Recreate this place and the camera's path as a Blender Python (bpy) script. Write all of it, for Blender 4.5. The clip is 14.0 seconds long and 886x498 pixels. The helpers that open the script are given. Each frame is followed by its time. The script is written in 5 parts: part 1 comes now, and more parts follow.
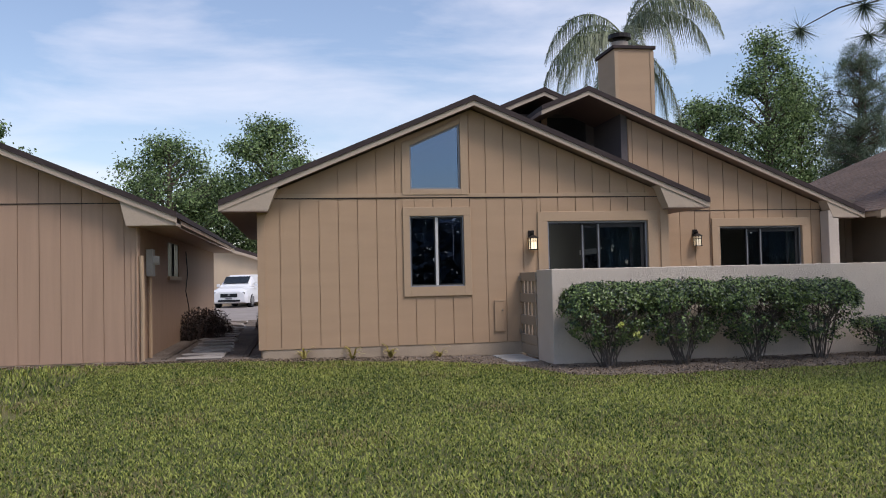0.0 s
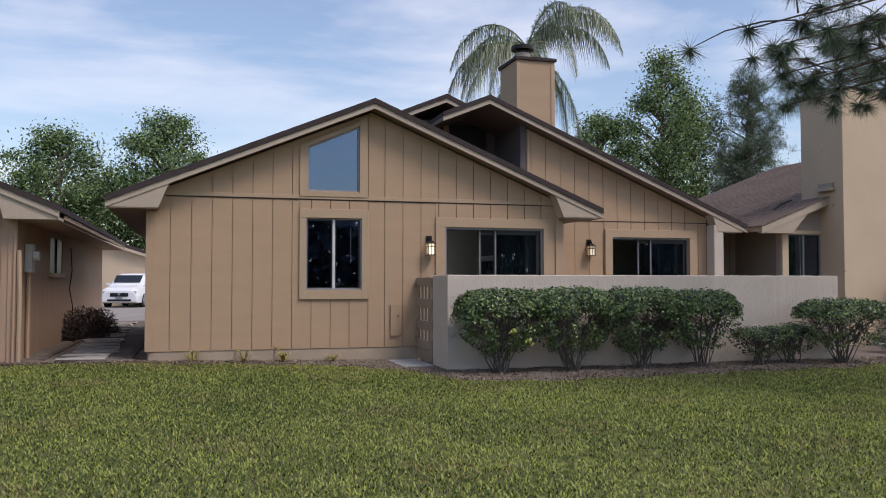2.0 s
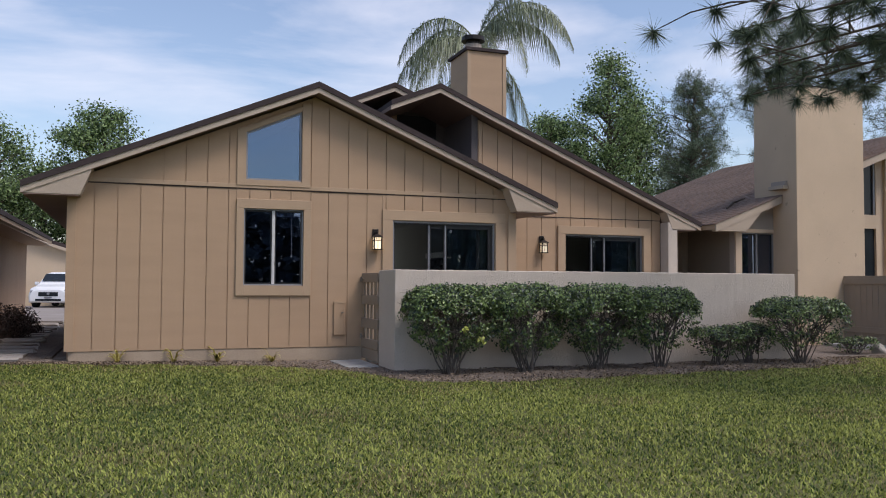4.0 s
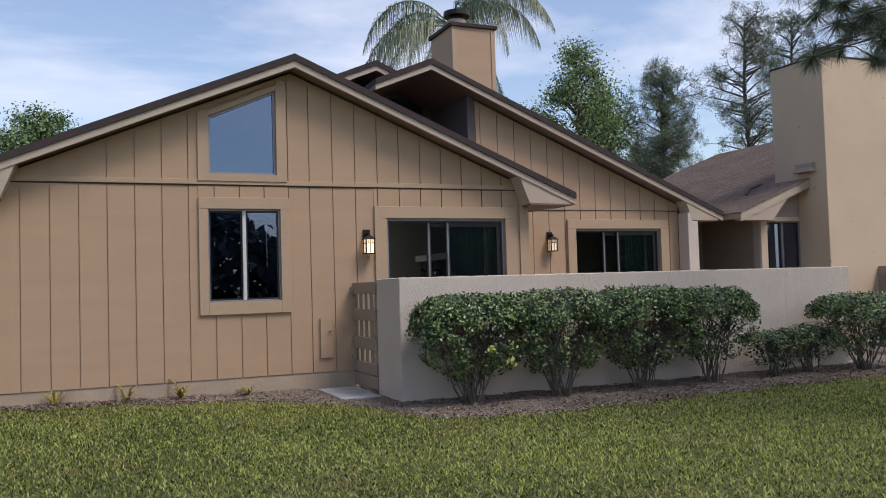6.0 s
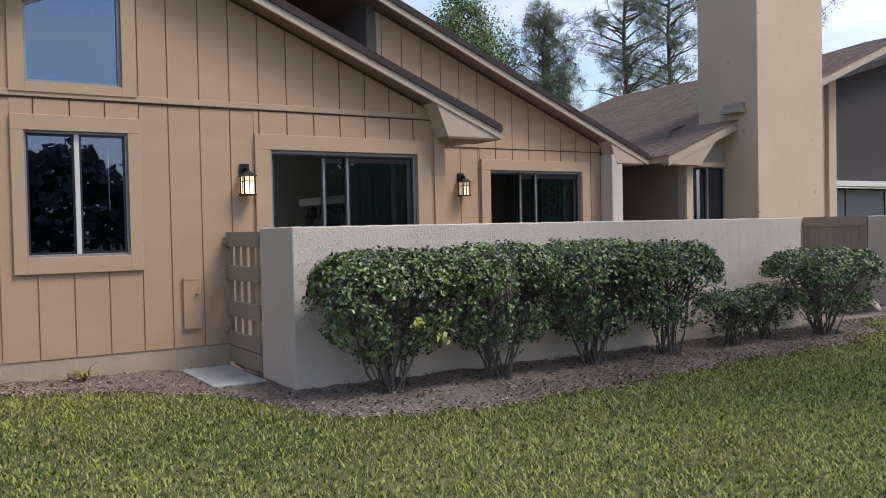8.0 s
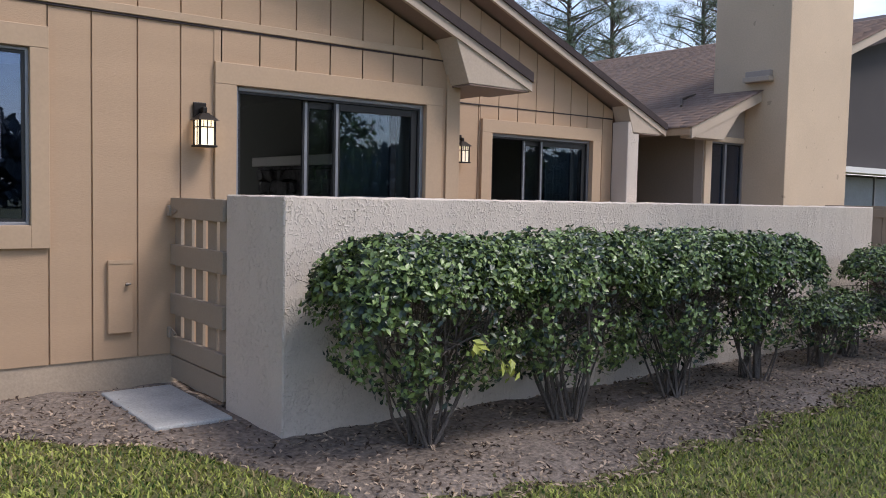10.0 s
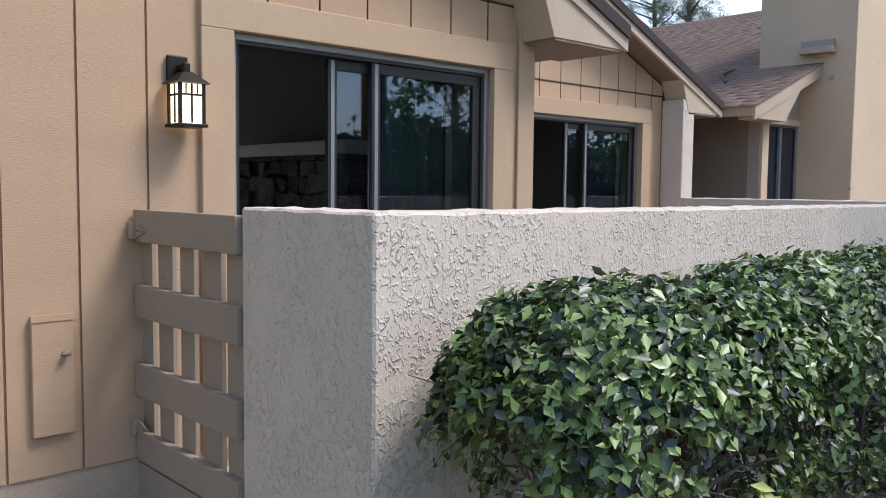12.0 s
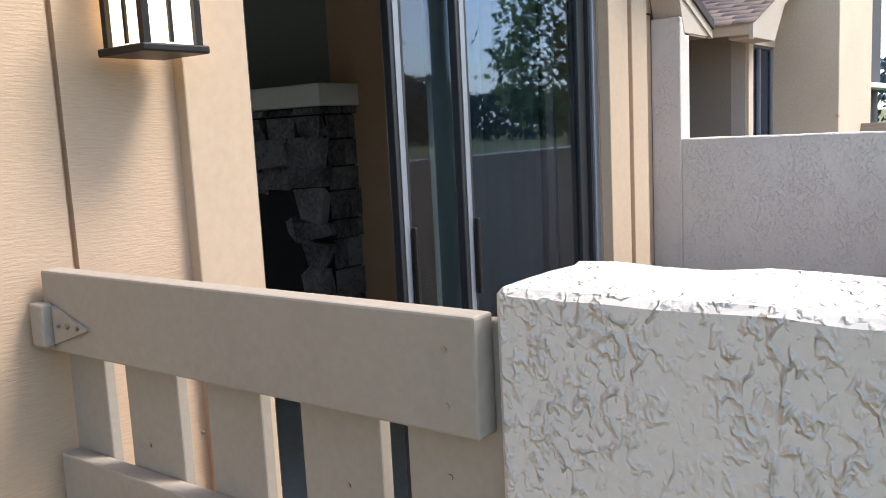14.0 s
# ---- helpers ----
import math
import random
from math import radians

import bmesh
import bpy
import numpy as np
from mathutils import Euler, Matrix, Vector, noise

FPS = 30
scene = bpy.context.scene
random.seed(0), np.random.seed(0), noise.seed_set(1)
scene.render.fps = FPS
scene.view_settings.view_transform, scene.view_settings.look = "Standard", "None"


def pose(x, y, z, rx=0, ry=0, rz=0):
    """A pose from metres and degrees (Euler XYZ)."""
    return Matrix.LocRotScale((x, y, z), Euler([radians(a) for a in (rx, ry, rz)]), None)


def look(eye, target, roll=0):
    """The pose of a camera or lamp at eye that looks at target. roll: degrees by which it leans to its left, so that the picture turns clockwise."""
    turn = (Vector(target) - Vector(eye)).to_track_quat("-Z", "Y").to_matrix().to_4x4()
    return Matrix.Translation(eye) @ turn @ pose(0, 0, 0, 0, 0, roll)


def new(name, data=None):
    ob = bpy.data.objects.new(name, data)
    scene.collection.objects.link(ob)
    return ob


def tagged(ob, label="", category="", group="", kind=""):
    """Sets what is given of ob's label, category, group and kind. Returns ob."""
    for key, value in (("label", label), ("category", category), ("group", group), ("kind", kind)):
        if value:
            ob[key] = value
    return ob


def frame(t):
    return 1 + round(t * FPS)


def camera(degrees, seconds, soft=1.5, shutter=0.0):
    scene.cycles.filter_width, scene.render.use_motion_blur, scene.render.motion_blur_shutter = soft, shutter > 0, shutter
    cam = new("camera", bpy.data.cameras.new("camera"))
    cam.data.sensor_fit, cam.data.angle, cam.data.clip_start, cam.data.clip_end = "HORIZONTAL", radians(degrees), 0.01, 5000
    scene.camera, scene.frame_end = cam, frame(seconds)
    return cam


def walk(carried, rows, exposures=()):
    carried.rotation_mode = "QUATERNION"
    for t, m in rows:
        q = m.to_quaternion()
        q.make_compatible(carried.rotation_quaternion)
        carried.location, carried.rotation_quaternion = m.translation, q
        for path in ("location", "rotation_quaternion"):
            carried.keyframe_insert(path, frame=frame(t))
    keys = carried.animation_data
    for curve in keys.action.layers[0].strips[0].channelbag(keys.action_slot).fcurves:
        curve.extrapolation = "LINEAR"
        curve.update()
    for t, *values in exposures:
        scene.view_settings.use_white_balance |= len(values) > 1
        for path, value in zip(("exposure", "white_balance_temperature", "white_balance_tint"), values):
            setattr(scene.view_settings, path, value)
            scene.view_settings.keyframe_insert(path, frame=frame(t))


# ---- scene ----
cam = camera(55.2, 14.0, soft=1.0)
PATH = [
    (0, (-1.565, -14.117, 1.355), (-1.223, -12.148, 1.424), -1.3),
    (0.5, (-1.507, -14.065, 1.374), (-0.867, -12.172, 1.464), -0.1),
    (1, (-1.44, -14.107, 1.332), (-0.737, -12.238, 1.449), -1.2),
    (1.5, (-1.404, -14.19, 1.29), (-0.837, -12.275, 1.403), -1.2),
    (2, (-1.451, -14.096, 1.346), (-0.888, -12.178, 1.424), -0.0),
    (2.5, (-1.38, -14.057, 1.328), (-0.753, -12.159, 1.392), -1.3),
    (3, (-1.281, -13.97, 1.331), (-0.604, -12.091, 1.415), -0.2),
    (3.5, (-1.23, -13.827, 1.252), (-0.567, -11.942, 1.339), -0.7),
    (3.7, (-1.27, -13.65, 1.231), (-0.593, -11.77, 1.316), 0.1),
    (6, (-1.158, -11.057, 1.361), (-0.373, -9.22, 1.445), -1.7),
    (6.5, (-0.969, -10.426, 1.38), (0.005, -8.679, 1.335), 1.6),
    (7, (-0.926, -9.923, 1.416), (0.155, -8.242, 1.347), 0.3),
    (7.2, (-0.862, -9.7, 1.418), (0.157, -7.98, 1.376), -0.0),
    (9.3, (-0.264, -7.111, 1.442), (0.945, -5.522, 1.327), -1.3),
    (9.5, (-0.221, -6.845, 1.436), (1.004, -5.27, 1.29), 0.4),
    (10, (-0.065, -6.257, 1.467), (1.161, -4.681, 1.345), 1.2),
    (10.5, (0.046, -5.615, 1.484), (1.308, -4.074, 1.312), 2.2),
    (11, (0.269, -5.066, 1.503), (1.545, -3.535, 1.342), 1.4),
    (11.5, (0.486, -4.366, 1.515), (1.824, -2.891, 1.329), 2.1),
    (12, (0.634, -3.865, 1.535), (1.978, -2.391, 1.391), 0.6),
    (12.5, (0.84, -3.215, 1.542), (2.11, -1.68, 1.368), 2.2),
    (13, (1.021, -2.596, 1.58), (2.393, -1.167, 1.302), 0.1),
    (13.5, (1.219, -2.038, 1.61), (2.61, -0.625, 1.35), 0.9),
    (14, (1.429, -1.519, 1.635), (3.013, -0.33, 1.359), -2.9),
]
walk(cam, [(t, look(eye, target, roll)) for t, eye, target, roll in PATH],
     [(t, stops, 6530 - 400 * min(1, max(0, t - 8) / 5), 17 - 8 * max(0, t - 10.5) / 3.5) for t, stops in ((0, 0.2), (3.7, 0.2), (6, 0.28), (9.5, 0.64), (10.5, 0.72), (11.5, 0.96), (12.5, 0.95), (13, 1.0), (13.5, 1.36), (14, 1.74))])

# ---- light ----
world = bpy.data.worlds.new("world")
scene.world = world
world.use_nodes = True
wn, wl = world.node_tree.nodes, world.node_tree.links
wn.clear()
SUN_AZ, SUN_EL = radians(142), radians(56)          # from +y towards +x
sky = wn.new("ShaderNodeTexSky")
sky.sky_type, sky.sun_disc, sky.sun_elevation, sky.sun_rotation = "NISHITA", False, SUN_EL, SUN_AZ
sky.dust_density, sky.air_density, sky.ozone_density = 1.0, 1.1, 1.5
coord = wn.new("ShaderNodeTexCoord")
stretch = wn.new("ShaderNodeMapping")
stretch.inputs["Scale"].default_value = (1.3, 1.3, 4.5)
wl.new(coord.outputs["Generated"], stretch.inputs["Vector"])
cloud = wn.new("ShaderNodeTexNoise")
cloud.inputs["Scale"].default_value, cloud.inputs["Detail"].default_value, cloud.inputs["Roughness"].default_value = 1.6, 8, 0.55
cloud.inputs["Distortion"].default_value = 0.35
wl.new(stretch.outputs[0], cloud.inputs["Vector"])
ramp = wn.new("ShaderNodeMapRange")
ramp.inputs["From Min"].default_value, ramp.inputs["From Max"].default_value = 0.50, 0.74
ramp.inputs["To Min"].default_value, ramp.inputs["To Max"].default_value = 0.03, 0.68
split, east = wn.new("ShaderNodeSeparateXYZ"), wn.new("ShaderNodeMath")
east.operation, east.inputs[1].default_value = "MULTIPLY_ADD", 0.16            # thicker haze towards the east
wl.new(coord.outputs["Generated"], split.inputs[0])
wl.new(split.outputs["X"], east.inputs[0])
wl.new(cloud.outputs["Fac"], east.inputs[2])
wl.new(east.outputs[0], ramp.inputs["Value"])
mixc = wn.new("ShaderNodeMixRGB")
mixc.inputs["Color2"].default_value = (6.9, 6.95, 7.3, 1)
wl.new(ramp.outputs[0], mixc.inputs["Fac"])
wl.new(sky.outputs[0], mixc.inputs["Color1"])
bg = wn.new("ShaderNodeBackground")
bg.inputs["Strength"].default_value = 0.14
wl.new(mixc.outputs[0], bg.inputs["Color"])
wout = wn.new("ShaderNodeOutputWorld")
wl.new(bg.outputs[0], wout.inputs["Surface"])
sun = new("sun", bpy.data.lights.new("sun", "SUN"))
sun.data.energy, sun.data.angle, sun.data.color = 1.9, radians(20), (1.0, 0.96, 0.90)
sun_from = Vector((math.sin(SUN_AZ) * math.cos(SUN_EL), math.cos(SUN_AZ) * math.cos(SUN_EL), math.sin(SUN_EL)))
sun.matrix_world = look(sun_from * 60, (0, 0, 0))


# added fill lamp, out of view, that brightens the room with the fireplace
room_fill = new("room_fill_lamp", bpy.data.lights.new("room_fill_lamp", "AREA"))
room_fill.data.shape, room_fill.data.size, room_fill.data.size_y, room_fill.data.energy = "RECTANGLE", 2.2, 1.8, 12
room_fill.matrix_world = look((3.35, 8.86, 1.45), (3.35, 0, 1.4))


# ---- materials ----
def mat(name, colour, rough=0.8, vary=0.12, scale=3.0, fine=60.0, bump=0.15, depth=0.004, stretch=(1, 1, 1), tint=None, metal=0.0, spec=0.4, island=0.0, piece=0.0):
    """A base colour with stains at one scale and grain at another, and a fine relief."""
    m = bpy.data.materials.new(name)
    m.use_nodes = True
    n, l = m.node_tree.nodes, m.node_tree.links
    b = n["Principled BSDF"]
    b.inputs["Roughness"].default_value, b.inputs["Metallic"].default_value = rough, metal
    b.inputs["Specular IOR Level"].default_value = spec
    tc, mp = n.new("ShaderNodeTexCoord"), n.new("ShaderNodeMapping")
    mp.inputs["Scale"].default_value = stretch
    l.new(tc.outputs["Object"], mp.inputs["Vector"])
    big, small = n.new("ShaderNodeTexNoise"), n.new("ShaderNodeTexNoise")
    big.inputs["Scale"].default_value, big.inputs["Detail"].default_value = scale, 5
    small.inputs["Scale"].default_value, small.inputs["Detail"].default_value = fine, 3
    l.new(mp.outputs[0], big.inputs["Vector"])
    l.new(mp.outputs[0], small.inputs["Vector"])
    ad = n.new("ShaderNodeMath")
    ad.operation = "ADD"
    l.new(big.outputs["Fac"], ad.inputs[0])
    l.new(small.outputs["Fac"], ad.inputs[1])
    fac = ad.outputs[0]
    top = 1.35
    for on, node, socket in ((island, "ShaderNodeNewGeometry", "Random Per Island"), (piece, "ShaderNodeObjectInfo", "Random")):
        if on:
            g, mu, a2 = n.new(node), n.new("ShaderNodeMath"), n.new("ShaderNodeMath")
            mu.operation, mu.inputs[1].default_value, a2.operation = "MULTIPLY_ADD", on, "ADD"
            mu.inputs[2].default_value = -on / 2
            l.new(g.outputs[socket], mu.inputs[0])
            l.new(mu.outputs[0], a2.inputs[0])
            l.new(fac, a2.inputs[1])
            fac = a2.outputs[0]
    rng = n.new("ShaderNodeMapRange")
    rng.inputs["From Min"].default_value, rng.inputs["From Max"].default_value = 0.65, top
    l.new(fac, rng.inputs["Value"])
    mx = n.new("ShaderNodeMixRGB")
    dark = [c * (1 - vary) for c in colour]
    lite = tint or [min(1, c * (1 + vary)) for c in colour]
    mx.inputs["Color1"].default_value, mx.inputs["Color2"].default_value = (*dark, 1), (*lite, 1)
    l.new(rng.outputs[0], mx.inputs["Fac"])
    l.new(mx.outputs[0], b.inputs["Base Color"])
    if bump:
        bp = n.new("ShaderNodeBump")
        bp.inputs["Strength"].default_value, bp.inputs["Distance"].default_value = bump, depth
        l.new(small.outputs["Fac"], bp.inputs["Height"])
        l.new(bp.outputs[0], b.inputs["Normal"])
    return m


def stucco(name, colour):
    """Painted skip-trowel stucco: short slanting raised ridges, small lumps and smoother trowelled patches."""
    m = mat(name, colour, 0.85, 0.07, 1.6, 90, 0.2, 0.003)
    n, l = m.node_tree.nodes, m.node_tree.links
    tc, slant = n.new("ShaderNodeTexCoord"), n.new("ShaderNodeMapping")
    slant.inputs["Rotation"].default_value, slant.inputs["Scale"].default_value = (radians(28), radians(32), radians(20)), (1.0, 1.0, 0.75)
    l.new(tc.outputs["Object"], slant.inputs["Vector"])

    def layer(scale, detail, bend, x0, x1, fold=False):
        t, r = n.new("ShaderNodeTexNoise"), n.new("ShaderNodeMapRange")
        t.inputs["Scale"].default_value, t.inputs["Detail"].default_value, t.inputs["Distortion"].default_value = scale, detail, bend
        l.new(slant.outputs[0], t.inputs["Vector"])
        src = t.outputs["Fac"]
        if fold:
            sub, ab = n.new("ShaderNodeMath"), n.new("ShaderNodeMath")
            sub.operation, sub.inputs[1].default_value, ab.operation = "SUBTRACT", 0.5, "ABSOLUTE"
            l.new(src, sub.inputs[0])
            l.new(sub.outputs[0], ab.inputs[0])
            src = ab.outputs[0]
        r.inputs["From Min"].default_value, r.inputs["From Max"].default_value = x0, x1
        l.new(src, r.inputs["Value"])
        return r.outputs[0]

    def both(op, p, q, third=None):
        k = n.new("ShaderNodeMath")
        k.operation = op
        for i, s in enumerate((p, q, third)):
            if isinstance(s, (int, float)):
                k.inputs[i].default_value = s
            elif s is not None:
                l.new(s, k.inputs[i])
        return k.outputs[0]

    ridges = both("MULTIPLY", layer(38, 2, 0.2, 0.075, 0.0, True), layer(36, 1, 0.2, 0.45, 0.57))
    lumps = layer(80, 1.5, 0.3, 0.55, 0.70)
    patch = layer(5, 2, 0.3, 0.36, 0.56)
    coat = both("MULTIPLY", both("MULTIPLY_ADD", lumps, 0.55, ridges), both("MULTIPLY_ADD", patch, 0.75, 0.25))
    height = both("MULTIPLY_ADD", layer(150, 3, 0, 0, 1), 0.10, coat)
    bp = n.new("ShaderNodeBump")
    bp.inputs["Strength"].default_value, bp.inputs["Distance"].default_value = 0.85, 0.007
    l.new(height, bp.inputs["Height"])
    l.new(bp.outputs[0], n["Principled BSDF"].inputs["Normal"])
    return m


def peeling(name, colour, under):
    """Aged stucco paint with small flaked spots that show the coat beneath."""
    m = mat(name, colour, 0.8, 0.1, 1.2, 45, 0.4, 0.005)
    n, l = m.node_tree.nodes, m.node_tree.links
    base = n["Principled BSDF"].inputs["Base Color"]
    src = base.links[0].from_socket
    tc, t, r, mx = (n.new("ShaderNode" + k) for k in ("TexCoord", "TexNoise", "MapRange", "MixRGB"))
    t.inputs["Scale"].default_value, t.inputs["Detail"].default_value = 6.5, 6
    r.inputs["From Min"].default_value, r.inputs["From Max"].default_value = 0.70, 0.72
    l.new(tc.outputs["Object"], t.inputs["Vector"])
    l.new(t.outputs["Fac"], r.inputs["Value"])
    l.new(r.outputs[0], mx.inputs["Fac"])
    l.new(src, mx.inputs["Color1"])
    mx.inputs["Color2"].default_value = (*under, 1)
    l.new(mx.outputs[0], base)
    return m


def glass(name, tint, base=0.025, sheen=(1, 1, 1)):
    """Clear tinted glass whose gloss grows towards grazing angles."""
    m = bpy.data.materials.new(name)
    m.use_nodes = True
    n, l = m.node_tree.nodes, m.node_tree.links
    n.remove(n["Principled BSDF"])
    tr, gl, mx = (n.new("ShaderNode" + k) for k in ("BsdfTransparent", "BsdfGlossy", "MixShader"))
    lw, pw, ma = n.new("ShaderNodeLayerWeight"), n.new("ShaderNodeMath"), n.new("ShaderNodeMath")
    tr.inputs[0].default_value, gl.inputs["Color"].default_value, gl.inputs["Roughness"].default_value = (*tint, 1), (*sheen, 1), 0.0
    pw.operation, pw.inputs[1].default_value = "POWER", 5
    ma.operation, ma.inputs[1].default_value, ma.inputs[2].default_value = "MULTIPLY_ADD", 0.9 - base, base
    l.new(lw.outputs["Facing"], pw.inputs[0])
    l.new(pw.outputs[0], ma.inputs[0])
    l.new(ma.outputs[0], mx.inputs[0])
    l.new(tr.outputs[0], mx.inputs[1])
    l.new(gl.outputs[0], mx.inputs[2])
    l.new(mx.outputs[0], n["Material Output"].inputs["Surface"])
    return m


SIDING = mat("siding_paint", (0.445, 0.298, 0.183), 0.72, 0.07, 0.6, 26, 0.4, 0.003, (1.2, 1.2, 9), piece=0.12)
SIDING2 = mat("siding_paint_worn", (0.42, 0.275, 0.185), 0.78, 0.1, 0.8, 30, 0.35, 0.003, (14, 14, 0.9), piece=0.15)
TRIM = mat("trim_paint", (0.445, 0.31, 0.195), 0.6, 0.06, 1.5, 50, 0.12, 0.002, piece=0.1)
# brown soffit paint, deepened to carry the shade under the eaves
SOFFIT = mat("soffit_brown_shade", (0.21, 0.145, 0.11), 0.75, 0.12, 1.5, 50, 0.15, 0.002)
# the overhang's shade is put into this recess wall colour
RECESS = mat("recess_shade_paint", (0.13, 0.11, 0.105), 0.85, 0.15, 1.2, 40, 0.3, 0.003)
FASCIA = mat("fascia_paint", (0.46, 0.365, 0.275), 0.6, 0.09, 1.5, 50, 0.12, 0.002)
CREAM = mat("cream_stucco_paint", (0.56, 0.43, 0.30), 0.8, 0.09, 1.2, 45, 0.3, 0.004)
CHIMNEYPAINT = peeling("chimney_stucco_paint", (0.58, 0.44, 0.30), (0.42, 0.31, 0.21))
GREYPAINT = mat("taupe_paint", (0.36, 0.30, 0.25), 0.8, 0.07, 1.2, 45, 0.3, 0.004)
WALLWHITE = stucco("stucco_offwhite", (0.59, 0.505, 0.42))
GATE = mat("gate_paint", (0.30, 0.24, 0.18), 0.65, 0.08, 3, 70, 0.25, 0.002)
ROOFEDGE = mat("shingle_dark", (0.05, 0.036, 0.034), 0.9, 0.3, 6, 150, 0.6, 0.004)
SHINGLE = mat("shingle_brown", (0.20, 0.135, 0.10), 0.92, 0.22, 0.7, 120, 0.6, 0.004, island=0.35, piece=0.3)
FOUND = mat("foundation_paint", (0.40, 0.31, 0.22), 0.85, 0.15, 2.5, 60, 0.4, 0.004)
CONCRETE = mat("concrete", (0.41, 0.40, 0.37), 0.9, 0.28, 3, 90, 0.4, 0.003)
ALU = mat("aluminium_frame", (0.28, 0.28, 0.29), 0.45, 0.05, 4, 60, 0, metal=0.6)
ALUDARK = mat("bronze_frame", (0.035, 0.034, 0.034), 0.4, 0.1, 4, 60, 0, metal=0.4)
WHITEFR = mat("white_frame", (0.6, 0.58, 0.55), 0.5, 0.05, 4, 60, 0)
BLACKMETAL = mat("lantern_bronze", (0.022, 0.017, 0.014), 0.45, 0.3, 20, 120, 0.2, 0.001, metal=0.5)
STEEL = mat("screw_steel", (0.30, 0.26, 0.22), 0.4, 0.2, 20, 90, 0.1, 0.001, metal=0.8)
GLASS = glass("window_glass", (0.72, 0.77, 0.80), 0.06, (0.72, 0.82, 1.0))
BEDGLASS = glass("bedroom_glass", (0.5, 0.55, 0.65), 0.14, (0.62, 0.74, 1.0))
GLASSSKY = glass("upper_window_glass", (0.2, 0.25, 0.32), 0.2, (0.55, 0.74, 1.0))
GREYPANE = mat("grey_pane", (0.20, 0.225, 0.245), 0.3, 0.15, 2, 30, 0)
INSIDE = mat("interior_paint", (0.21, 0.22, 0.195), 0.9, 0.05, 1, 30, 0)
INSIDEFLOOR = mat("interior_tile", (0.36, 0.35, 0.31), 0.5, 0.12, 2, 40, 0)
CURTAIN = mat("curtain_cloth", (0.42, 0.47, 0.45), 0.9, 0.1, 2, 60, 0.2, 0.002)
STONE = mat("fireplace_stone", (0.125, 0.12, 0.125), 0.8, 0.6, 9, 50, 0.9, 0.02, piece=0.5)
MANTEL = mat("mantel_paint", (0.70, 0.68, 0.63), 0.5, 0.04, 3, 50, 0)
SOOT = mat("soot", (0.012, 0.012, 0.012), 0.95, 0.2, 5, 40, 0)
BARK = mat("bark", (0.11, 0.085, 0.065), 0.95, 0.35, 5, 40, 0.8, 0.02, (1, 1, 0.3))
TWIG = mat("bush_stems", (0.12, 0.10, 0.085), 0.9, 0.4, 10, 90, 0.5, 0.004)
PALMTRUNK = mat("palm_trunk", (0.22, 0.20, 0.17), 0.95, 0.25, 2, 30, 0.6, 0.02, (1, 1, 6))
MULCH = mat("mulch", (0.085, 0.06, 0.045), 0.97, 0.6, 0.8, 30, 0.9, 0.03, tint=(0.28, 0.225, 0.18))
LITTER = mat("leaf_litter", (0.10, 0.058, 0.034), 0.9, 0.6, 4, 50, 0.2, 0.002, island=1.3, tint=(0.40, 0.30, 0.21))
SOILGRASS = mat("grass_thatch", (0.07, 0.09, 0.025), 0.97, 0.35, 0.6, 50, 0.9, 0.03, tint=(0.20, 0.18, 0.07))
ASPHALT = mat("drive_paving", (0.30, 0.26, 0.23), 0.9, 0.2, 1, 60, 0.4, 0.01)
PAVER = mat("stepping_stone", (0.36, 0.32, 0.28), 0.92, 0.2, 4, 70, 0.4, 0.005, piece=0.3)
CARPAINT = mat("car_white", (0.80, 0.80, 0.80), 0.25, 0.02, 1, 40, 0)
CARDARK = mat("car_glass_dark", (0.02, 0.024, 0.028), 0.12, 0.1, 3, 40, 0)
RUBBER = mat("rubber", (0.02, 0.02, 0.02), 0.8, 0.2, 10, 90, 0.3, 0.002)
DARKWALL = mat("dark_screen_wall", (0.055, 0.048, 0.046), 0.85, 0.12, 1, 40, 0.2, 0.003)
# brown porch wall with the roof's shade mixed into its colour
SHADEWALL = mat("porch_shade_paint", (0.23, 0.185, 0.145), 0.85, 0.08, 1, 40, 0.2, 0.003)
PLASTIC = mat("meter_plastic", (0.50, 0.47, 0.42), 0.6, 0.1, 6, 60, 0)


def foliage(name, a, b, rough=0.5, island=1.3, scale=1.2, spec=0.5, trans=0.25):
    m = mat(name, a, rough, 0.3, scale, 9, 0, tint=b, island=island, spec=spec)
    n, l = m.node_tree.nodes, m.node_tree.links
    p = n["Principled BSDF"]
    src = p.inputs["Base Color"].links[0].from_socket
    tl, mx = n.new("ShaderNodeBsdfTranslucent"), n.new("ShaderNodeMixShader")
    l.new(src, tl.inputs["Color"])
    mx.inputs[0].default_value = trans
    l.new(p.outputs[0], mx.inputs[1])
    l.new(tl.outputs[0], mx.inputs[2])
    l.new(mx.outputs[0], n["Material Output"].inputs["Surface"])
    return m


GRASS = foliage("grass_blades", (0.07, 0.13, 0.022), (0.42, 0.45, 0.105), 0.6, 1.2, 0.5, 0.3, 0.3)
DRYGRASS = foliage("dry_grass_blades", (0.22, 0.17, 0.07), (0.42, 0.34, 0.17), 0.7, 1.0, 2, 0.3, 0.3)
HEDGE = foliage("hedge_leaves", (0.026, 0.052, 0.028), (0.205, 0.29, 0.085), 0.38, 1.2, 2.2, 0.6, 0.12)
FRESH = foliage("fresh_leaves", (0.30, 0.36, 0.06), (0.45, 0.48, 0.11), 0.5, 1.0, 3)
